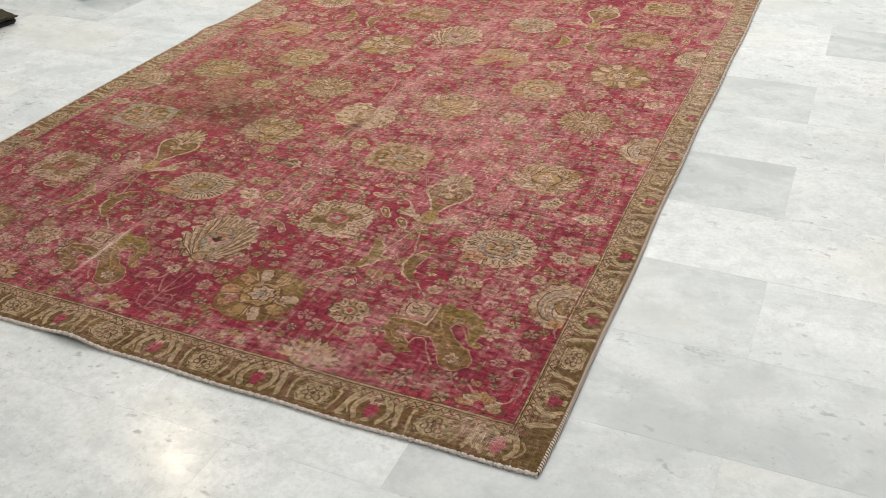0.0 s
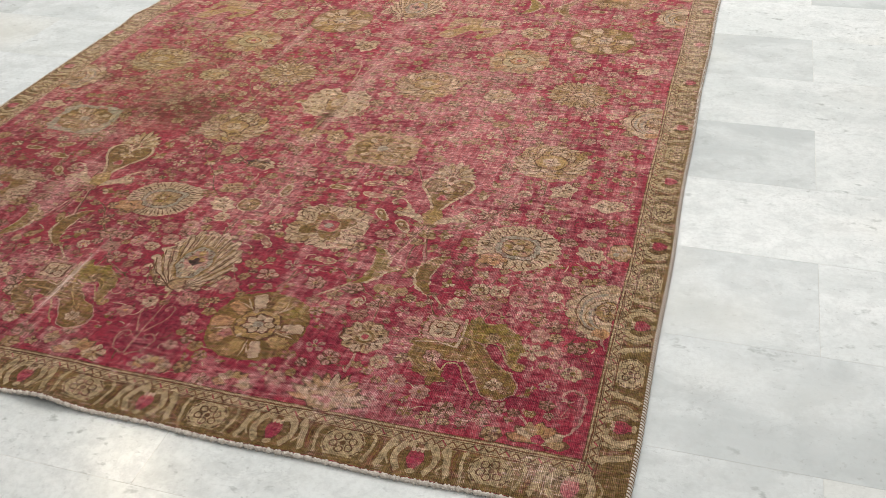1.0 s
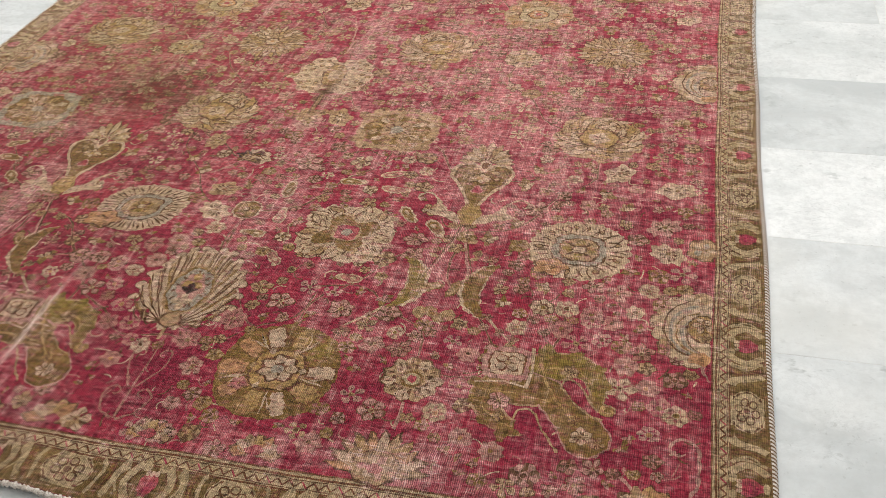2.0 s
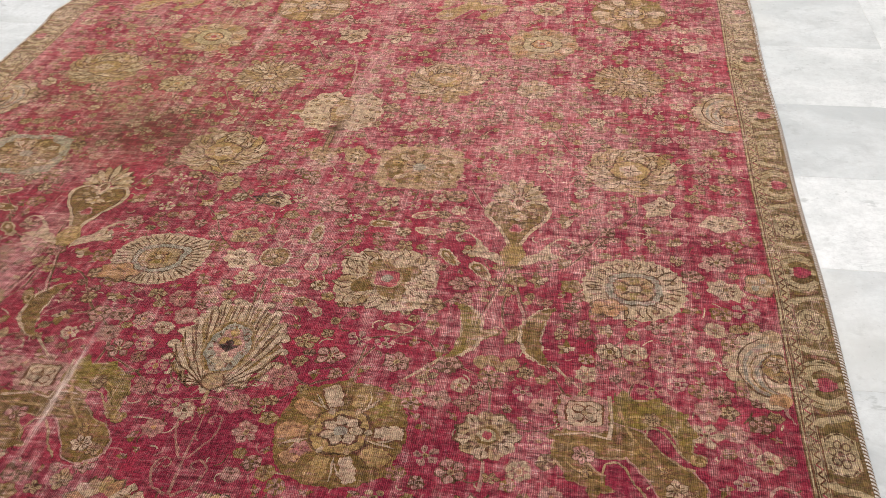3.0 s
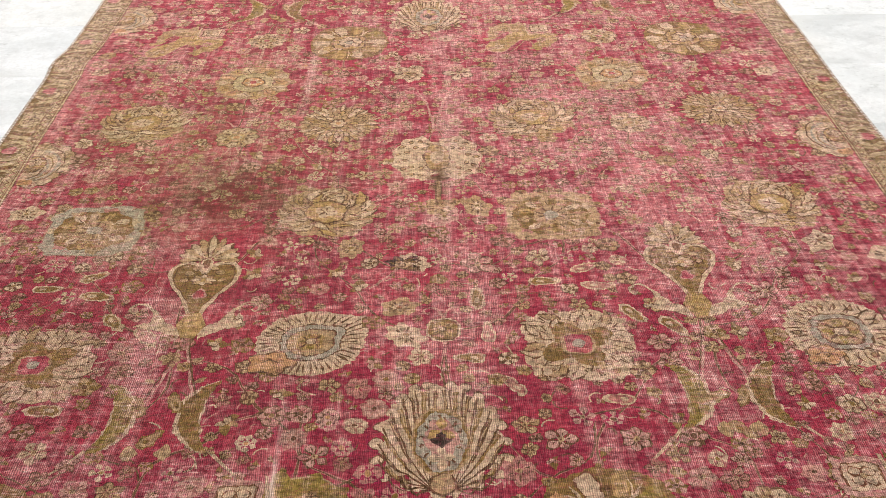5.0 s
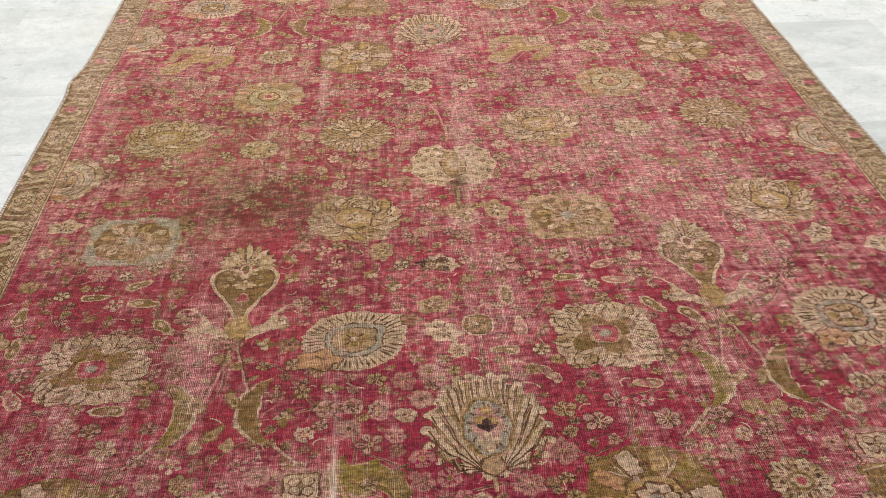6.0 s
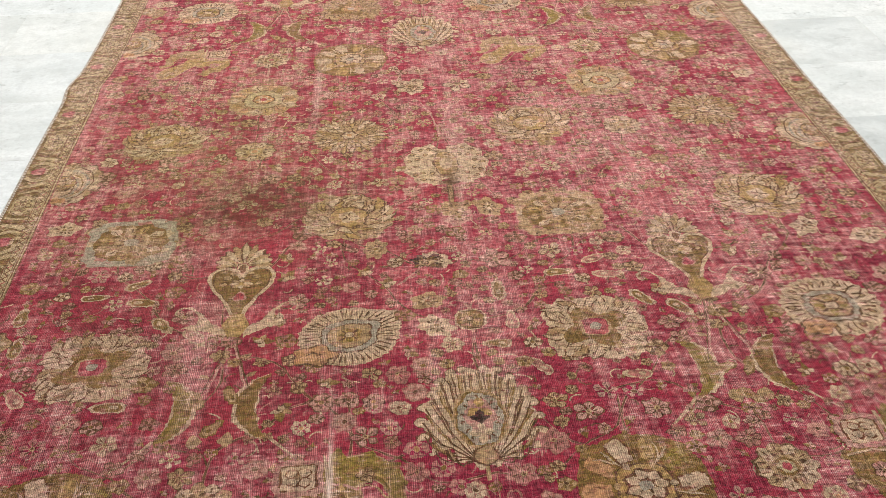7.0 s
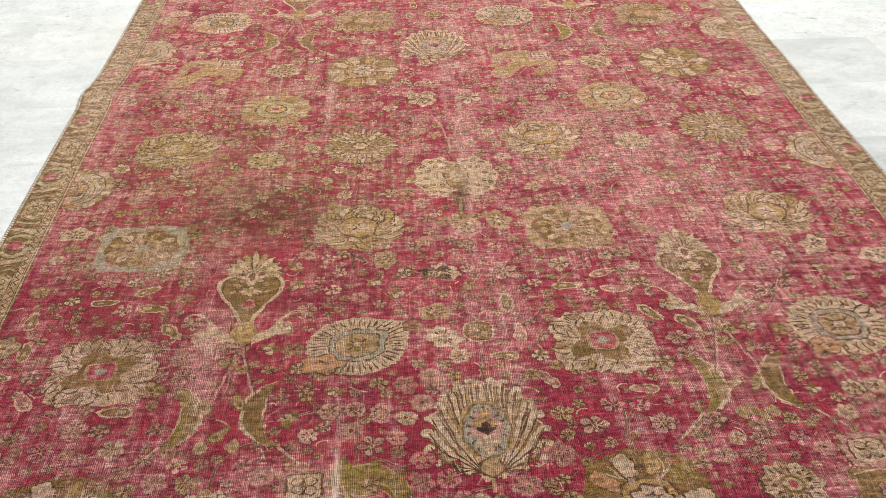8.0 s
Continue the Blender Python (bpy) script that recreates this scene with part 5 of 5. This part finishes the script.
sow("star_flower", STARS, lambda: star_flower(rand.uniform(0.026, 0.032), rand.choice(("beige", "wan", "pink", "wan")), rand.choice(("brown", "deep", "faint", "faint"))), 0.030)
sow("drop_bud", DROPS, lambda: drop_bud(rand.uniform(0.0175, 0.0215), rand.choice(("olive", "olive", "faint"))), 0.026)
sow("blossom_bit", BITS, lambda: small_flower(rand.uniform(0.0165, 0.0215), 5, rand.choice(("beige", "wan", "wan", "tan", "beige")), rand.choice(("brown", "olive")), rand.choice(("faint", "deep", "deep", "brown"))), 0.018)
sow("blossom_bit", BITS_ABOVE, lambda: star_flower(rand.uniform(0.0205, 0.0265), rand.choice(("beige", "beige", "tan", "wan", "wan")), rand.choice(("faint", "brown", "deep", "deep"))), 0.020)
sow("leaf_sprig", SPRIGS, lambda: leaf_sprig(rand.uniform(0.026, 0.033)), 0.030)
sow("worn_blossom", WORN, lambda: tuft(rand.uniform(0.038, 0.046), rand.choice(("tan", "beige", "wan"))), 0.042)
sow("round_bud", BUDS, lambda: drop_bud(0.0175, "tan", "olive"), 0.022)

curl = Motif().spiral(0.0, 0.0, 0.030, 0.3, 0.85, 0.0065, "wan", 1).stroke(bezier((0.028, 0.008), (0.040, -0.050), (0.030, -0.100), (-0.006, -0.125)), 0.0065, 0.005, "wan", 1)
lay("scroll", curl, -0.155, 0.300)
lay("vine", Motif().stroke(bezier((-0.262, 0.232), (-0.235, 0.205), (-0.215, 0.185), (-0.200, 0.160)), 0.007, 0.005, "wan", 0.8), 0, 0)
taken.append((-0.150, 0.27, 0.035, 0.07))

# what is left of the ground holds faded buds and leaves
fill = random.Random(5)
for tries in range(5000):
    u, y = fill.uniform(0.0, 4 * COL), fill.uniform(0.15, 2.06)
    r = fill.choice((0.022, 0.026)) if tries < 400 else fill.choice((0.012, 0.015, 0.018))
    what = fill.random()
    for x, v, sd in repeats(u, y):
        if not is_free(x, v, r * 0.85):
            continue
        taken.append((x, v, r, r * 0.85))
        if what < 0.40:
            lay("small_flower", small_flower(r * 0.95, 5, fill.choice(("wan", "tan", "faint")), "brown", fill.choice(("brown", "olive"))), x, v)
        elif what < 0.70:
            lay("star_flower", star_flower(r, fill.choice(("wan", "faint", "tan"))), x, v, fill.random() * 6)
        else:
            lay("leaf_sprig", leaf_sprig(r * 1.0), x, v, fill.random() * 6 * sd, dyes={"beige": "wan", "tan": "faint"})

# vines that join the figures
for base in (0.0, DROP):
    for k in (-3, -2, -1, 0, 1, 2):
        for i, (ya, yb, bend) in enumerate(((0.45, 0.80, 0.18), (0.86, 1.25, -0.20), (1.32, 1.72, 0.22), (1.80, 2.20, -0.16), (0.62, 0.42, 0.25), (1.10, 1.30, -0.28), (1.55, 1.78, 0.2))):
            a, b = (k, k + 1) if (i + k) % 2 else (k + 1, k)
            if yb + base > RUG_L - 0.2:
                continue
            lay("vine", vine((AXIS + COL * a, ya + base), (AXIS + COL * b, yb + base), bend * (1 if k >= 0 else -1), rand.uniform(0.004, 0.007)), 0, 0)
    for k in (-2, 2):
        lay("vine", Motif().stroke([(0.0, 0.0), (0.003, -0.035), (0.0, -0.070)], 0.008, 0.006, "wan", 0.8), AXIS + COL * k, 0.325 + base)


def tracery():
    """Broken hair-thin tendrils and stray knots all over the ground."""
    r = random.Random(21)
    for shade, n in (("pink", 900), ("brown", 700), ("beige", 700), ("deep", 500)):
        m = Motif()
        for i in range(n):
            x, y = r.uniform(-RUG_W + 0.12, -0.12), r.uniform(0.15, RUG_L - 0.16) ** 1.0
            a, bend, ln = r.random() * 6.28, r.uniform(-3.0, 3.0), r.uniform(0.012, 0.045)
            pts = []
            for j in range(7):
                pts.append((x, y))
                x, y = x + ln / 6 * math.cos(a), y + ln / 6 * math.sin(a)
                a += bend / 6
            m.stroke(pts, 0.0036, 0.0026, shade, 0.6)
        lay("worn_tracery", m, 0, 0, 0, 1, 1, "", 0.0006, "stuff")


tracery()

# -- border --
BAND0, BAND1, GUARD = 0.012, 0.070, 0.104


def strip(name, along, d0, d1, mat, lv, a0, a1, side, label=""):
    """A straight stripe of the border between the distances d0 and d1 from the rug's edge."""
    n = 400
    m = max(1, math.ceil((d1 - d0) / 0.008))
    verts, faces = [], []
    for i in range(n + 1):
        a = a0 + (a1 - a0) * i / n
        for j in range(m + 1):
            d = d0 + (d1 - d0) * j / m + (rand.uniform(-0.0007, 0.0007) + 0.0016 * noise.noise((a * 30, d0 * 90, 2.0)))
            x, y = (-d, a) if side == "right" else (-RUG_W + d, a) if side == "left" else (a, d) if side == "front" else (a, RUG_L - d)
            px, py = warp(x, y)
            verts.append((px, py, swell(x, y) + LIFT * lv))
    for i in range(n):
        for j in range(m):
            b = i * (m + 1) + j
            q = (b, b + 1, b + m + 2, b + m + 1)
            faces.append(q if side in ("left", "back") else q[::-1])
    me = mesh_object(name, verts, faces, [PILE[mat]], None, rug, label)
    bm = bmesh.new()
    bm.from_mesh(me.data)
    down = [f for f in bm.faces if f.normal.z < 0]
    bmesh.ops.reverse_faces(bm, faces=down)
    bm.to_mesh(me.data)
    bm.free()
    return me


FRONT_D = 1.28
for side, a0, a1, q in (("right", 0.0, RUG_L, 1.0), ("left", 0.0, RUG_L, 1.0), ("front", -RUG_W, 0.0, FRONT_D), ("back", -RUG_W, 0.0, FRONT_D)):
    strip("border_band", 0, 0.001, GUARD * q, "ground", 1 if side in ("right", "left") else 1.4, a0, a1, side, "brown border band")
    strip("guard_band", 0, 0.0705 * q, 0.1035 * q, "sand", 1.8, a0 + 0.0705, a1 - 0.0705, side)
    for d, w, mat in ((0.0705, 0.0035, "line"), (0.0755, 0.0016, "brown"), (0.0905, 0.0016, "brown"), (0.0940, 0.0035, "line"), (0.1015, 0.0030, "line")):
        strip("border_line", 0, d * q, (d + w) * q, mat, 2.2, a0 + d, a1 - d, side)


def tulip():
    """Rose-red blossom between sand-coloured brackets; runs along x, outwards is +y."""
    m = Motif()
    for sd in (1, -1):
        arc = [(sd * (0.026 + 0.017 * math.sin(math.pi * t / 12)), -0.027 + 0.054 * t / 12) for t in range(13)]
        m.stroke(arc, 0.0175, 0.0155, "line", 3)
        m.stroke(arc, 0.0145, 0.0125, "sand", 4)
        m.blob(0.0085, 0.0065, "sand", 4, cx=sd * 0.016, cy=-0.024)
        m.stroke([(x * 1.42, y) for x, y in arc[2:11]], 0.0045, 0.0035, "sand", 4)
    m.blob(0.0215, 0.0190, "brown", 6, waves=3, depth=0.10, turn=1.57, cy=0.001)
    m.blob(0.0195, 0.0170, "rose", 7, waves=3, depth=0.14, turn=1.57, cy=0.002)
    m.petals(3, 0.002, 0.011, 0.003, "deep", 8, cy=0.004, a0=1.57, steps=3)
    for x in (-0.009, 0.0, 0.009):
        m.blob(0.0045, 0.0050, "beige", 8, cx=x, cy=-0.015, n=8)
    m.blob(0.010, 0.005, "sand", 8, cy=0.0245)
    return m


def border_rosette():
    m = Motif()
    m.blob(0.043, 0.0268, "sand", 3, power=2.8, waves=6, depth=0.04)
    m.blob(0.0405, 0.0245, "brown", 4, power=2.8, waves=6, depth=0.04)
    m.blob(0.0385, 0.0228, "sand", 5, power=2.8, waves=6, depth=0.04)
    for i in range(6):
        a = math.pi * i / 3 + 0.3
        m.blob(0.0098, 0.0074, "brown", 6, cx=0.020 * math.cos(a), cy=0.0135 * math.sin(a), n=9)
        m.blob(0.0066, 0.0050, "sand", 7, cx=0.020 * math.cos(a), cy=0.0135 * math.sin(a), n=9)
    m.blob(0.0065, 0.005, "brown", 7, n=8)
    return m


def hook_leaf(sd):
    """Two leaning leaves, one pale and one shaded, that fork between blossom and rosette."""
    m = Motif()
    m.stroke(bezier((-sd * 0.026, -0.026), (-sd * 0.004, -0.020), (-sd * 0.014, 0.008), (sd * 0.002, 0.027)), 0.0175, 0.0125, "sand", 3)
    m.stroke(bezier((sd * 0.030, -0.026), (sd * 0.012, -0.018), (sd * 0.026, 0.006), (sd * 0.032, 0.027)), 0.008, 0.007, "sand", 3)
    m.stroke(bezier((sd * 0.010, -0.024), (-sd * 0.002, -0.012), (sd * 0.008, 0.006), (sd * 0.017, 0.025)), 0.012, 0.009, "line", 4)
    m.stroke(bezier((sd * 0.009, -0.020), (sd * 0.001, -0.010), (sd * 0.008, 0.004), (sd * 0.015, 0.018)), 0.006, 0.004, "olive", 5)
    return m


def border_run(side, start, step, n):
    mid = (BAND0 + BAND1) / 2 + 0.001
    for i in range(n):
        for what, part_step in (("tulip", 0.0), ("hook", 0.235), ("rosette", 0.5), ("hook_back", 0.765)):
            a = start + step * (i + part_step) * (1 if side in ("right", "left") else -1)
            if side in ("right", "left"):
                if a > RUG_L - 0.06 or a < 0.09:
                    continue
                x, y, rot = (-mid, a, -math.pi / 2) if side == "right" else (-RUG_W + mid, a, math.pi / 2)
                q = 1.0
            else:
                if a > -0.05 or a < -RUG_W + 0.06:
                    continue
                x, y, rot, q = a, mid * FRONT_D, math.pi, FRONT_D
            if what == "tulip":
                lay("border_tulip", tulip(), x, y, rot, step / 0.36 * 1.15, 1.14 * q, "rose-red tulip in sand-coloured brackets", 0.0008)
            elif what == "rosette":
                lay("border_rosette", border_rosette(), x, y, rot, step / 0.36 * 1.2, 1.12 * q, "", 0.0008)
            else:
                lay("hook_leaf", hook_leaf(1 if what == "hook" else -1), x, y, rot, step / 0.36 * 1.08, 1.12 * q, "", 0.0008)


border_run("right", 0.240 - 0.345, 0.345, 13)
border_run("left", 0.250 - 0.343, 0.343, 13)
border_run("front", -0.112, 0.312, 8)


def guard_zigzag(side):
    """Small chevrons and dots between the guard stripes."""
    m = Motif()
    length = RUG_L if side in ("right", "left") else RUG_W
    q = 1.0 if side in ("right", "left") else FRONT_D
    a, i = 0.11, 0
    while a < length - 0.11:
        d0, d1 = 0.0785 * q, 0.0890 * q
        if i % 2:
            d0, d1 = d1, d0
        pts = [(a, d0), (a + 0.011, d1)]
        x = lambda u, d: (-d, u) if side == "right" else (-RUG_W + d, u) if side == "left" else (-u, d)
        m.stroke([x(*p) for p in pts], 0.0030, 0.0030, "line" if i % 6 else "rose", 2.4)
        a += 0.011
        i += 1
    lay("guard_pattern", m, 0, 0, 0, 1, 1, "", 0.0004, "stuff")


for side in ("right", "left", "front"):
    guard_zigzag(side)


# -- edges: white knotted cord in front, overcast selvedge along the sides --
def cord():
    verts, faces = [], []
    n, k = 900, 8
    for i in range(n + 1):
        x = -RUG_W * i / n
        px, py = warp(x, 0.0)
        r = 0.0044 + 0.0009 * math.sin(i * 1.9) + 0.0009 * math.sin(i * 0.77 + 1) + rand.uniform(-0.0009, 0.0009)
        zc = swell(x, 0.0) - 0.0035
        for j in range(k):
            a = 2 * math.pi * j / k
            verts.append((px, py - 0.003 + r * 1.1 * math.cos(a), max(0.0004, zc + r * math.sin(a))))
    for i in range(n):
        for j in range(k):
            j2 = (j + 1) % k
            faces.append((i * k + j, i * k + j2, (i + 1) * k + j2, (i + 1) * k + j))
    mesh_object("end_cord", verts, faces, [COTTON], None, rug, "lumpy off-white cotton cord along the cut end", True)


def tufts():
    """Short cut warp ends that stick out of the cord."""
    verts, faces = [], []
    r = random.Random(8)
    for i in range(2600):
        x = -RUG_W * r.random()
        px, py = warp(x, 0.0)
        z = swell(x, 0) - 0.002 + r.uniform(-0.003, 0.003)
        ln, w = r.uniform(0.003, 0.008), r.uniform(0.0007, 0.0014)
        dx = r.uniform(-0.5, 0.5) * ln
        b = len(verts)
        y0 = py - r.uniform(0.001, 0.005)
        verts += [(px - w, y0, z), (px + w, y0, z), (px, y0, z + w * 1.6), (px + dx, y0 - ln, max(0.0008, z - ln * 0.4))]
        faces += [(b, b + 1, b + 3), (b + 1, b + 2, b + 3), (b + 2, b, b + 3)]
    o = mesh_object("warp_fringe", verts, faces, [COTTON], None, rug)
    o["kind"] = "stuff"


def selvedge(side):
    verts, faces, ids = [], [], []
    y, i = 0.004, 0
    while y < RUG_L:
        pale = i % 2 == 0
        w = 0.0046 if pale else 0.0034
        x = 0.0 if side == "right" else -RUG_W
        px, py = warp(x, y)
        out = 1 if side == "right" else -1
        z = swell(x, y)
        b = len(verts)
        h = 0.0022 if pale else 0.0010
        prof = ((-0.0055, 0.0006), (-0.003, h), (0.001, h), (0.0042, -0.001), (0.0048, -0.0045), (0.002, -0.0075))
        skew = 0.006
        for yy in (py, py + w * 0.5, py + w):
            top = 1.0 if yy == py + w * 0.5 else 0.55
            for u, v in prof:
                verts.append((px + out * u * (1.0 if u < 0 else top * 0.3 + 0.7), yy - skew * u * 100, max(0.0006, z + (v * top if v > 0 else v))))
        m = len(prof)
        for r in range(2):
            for c in range(m - 1):
                q = (b + r * m + c, b + r * m + c + 1, b + (r + 1) * m + c + 1, b + (r + 1) * m + c)
                faces.append(q if side == "right" else q[::-1])
                ids.append(0 if pale else 1)
        y += w + 0.0004
        i += 1
    o = mesh_object("selvedge_binding", verts, faces, [COTTON, STITCH_DARK], ids, rug, "overcast binding in off-white and brown stitches", True)
    o["kind"] = "stuff"


cord()
tufts()
selvedge("right")
selvedge("left")


# -- stacks of folded rugs at the far side of the floor --
def ragged_rug(name, parent, cx, cy, z0, sx, sy, h, rot, mat, seed):
    """A folded rug: a soft slab with round folded sides and a ragged top edge."""
    r = random.Random(seed)
    nx, ny = 26, 26
    verts, faces = [], []
    c, s = math.cos(rot), math.sin(rot)
    for lay_i, z in enumerate((0.0, 0.25, 0.5, 0.75, 1.0)):
        pinch = 0.012 * (1 - abs(2 * z - 1) ** 2)
        for i in range(nx * 4):
            side, t = divmod(i, nx)
            t = t / nx * 2 - 1
            u, v = ((t, -1), (1, t), (-t, 1), (-1, -t))[side]
            u, v = u * (sx + pinch) + r.uniform(-0.004, 0.004), v * (sy + pinch) + r.uniform(-0.004, 0.004)
            verts.append((cx + u * c - v * s, cy + u * s + v * c, z0 + h * z + (r.uniform(-0.004, 0.004) if lay_i else 0)))
    n = nx * 4
    for L in range(4):
        for i in range(n):
            j = (i + 1) % n
            faces.append((L * n + i, L * n + j, (L + 1) * n + j, (L + 1) * n + i))
    faces.append(tuple(4 * n + i for i in range(n)))
    faces.append(tuple(range(n))[::-1])
    o = mesh_object(name, verts, faces, [mat], None, parent, "", True)
    return o


tagged(ragged_rug("folded_rug", None, -3.672, 1.645, 0.0005, 0.30, 0.30, 0.026, -0.2, BLACK_WOOL, 3), "black folded wool rug lying flat on the marble floor", "rug")
tagged(ragged_rug("folded_rug", None, -3.675, 1.668, 0.030, 0.30, 0.31, 0.016, -0.28, DUSK_WOOL, 4), "dark brown and green folded rug lying on a black one", "rug")
tagged(ragged_rug("folded_rug", None, -3.30, 2.52, 0.0005, 0.17, 0.17, 0.04, 1.05, BLACK_WOOL, 6), "black folded wool rug lying flat on the marble floor", "rug")


# ---- the floor: marble slabs in running bond ----
TILE_W, TILE_H, JOINT = 0.66, 0.3668, 0.0008
floor_v, floor_f = box_data(RX0, RY0, -0.12, RX1, RY1, -0.0006)
floor = tagged(mesh_object("floor", floor_v, [q for q in floor_f if len(set(q)) == 4], [GROUT]), "white and grey marble tiles laid in running bond", "floor", kind="structure")
tile_v, tile_f = box_data(-TILE_W / 2 + JOINT / 2, -TILE_H / 2 + JOINT / 2, -0.012, TILE_W / 2 - JOINT / 2, TILE_H / 2 - JOINT / 2, 0.0, 0.0002)
tile_mesh = bpy.data.meshes.new("tile")
tile_mesh.from_pydata(tile_v, [], tile_f)
tile_mesh.materials.append(MARBLE)
rest_v, rest_f = [], []
ROW0, JOINT_X = 0.208, 0.360
# grey slabs; the far-left ones of rows 4 and 5 paint in shade
GREY_AND_SHADE = {(5, -1): 0.75, (3, -1): 0.9, (7, 0): 0.95, (5, 0): 0.1, (3, 0): 0.0, (1, -1): 0.72, (1, 0): 0.30, (0, -1): 0.80, (0, 0): 0.55, (-1, -1): 0.62, (-1, 0): 0.45, (2, -1): 0.05, (2, 0): 0.1, (4, -7): 0.9, (4, -6): 0.5, (5, -6): 1.0, (5, -7): 0.9}
LONG = (0, 2)
tr = random.Random(2)
for row in range(-11, 19):
    y = ROW0 + (row + 0.5) * TILE_H
    shift = 0.0 if row % 2 else 0.27
    for c in range(-9, 5):
        x = JOINT_X + shift + (c + 0.5) * TILE_W
        if not (RX0 + 0.35 < x < RX1 - 0.35 and RY0 + 0.2 < y < RY1 - 0.2):
            continue
        z = tr.uniform(-0.0003, 0.0)
        if -4.3 < x < 1.8 and -1.4 < y < 5.2:
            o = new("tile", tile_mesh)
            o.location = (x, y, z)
            tone = GREY_AND_SHADE.get((row, c), tr.uniform(0.0, 0.42) * (0.3 if row < 1 else 1.0))
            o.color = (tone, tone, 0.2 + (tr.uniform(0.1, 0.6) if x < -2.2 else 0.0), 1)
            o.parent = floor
            if row in LONG and c in (-1, 0):
                # two slabs of these rows meet further out
                o.scale.x = 1.35 if c == -1 else 0.65
                o.location.x += 0.175 * TILE_W
        else:
            b = len(rest_v)
            rest_v += [(x + p[0], y + p[1], z + p[2]) for p in tile_v]
            rest_f += [tuple(b + i for i in f) for f in tile_f]
rest = mesh_object("outer_tiles", rest_v, rest_f, [MARBLE], None, floor)
rest["kind"] = "stuff"
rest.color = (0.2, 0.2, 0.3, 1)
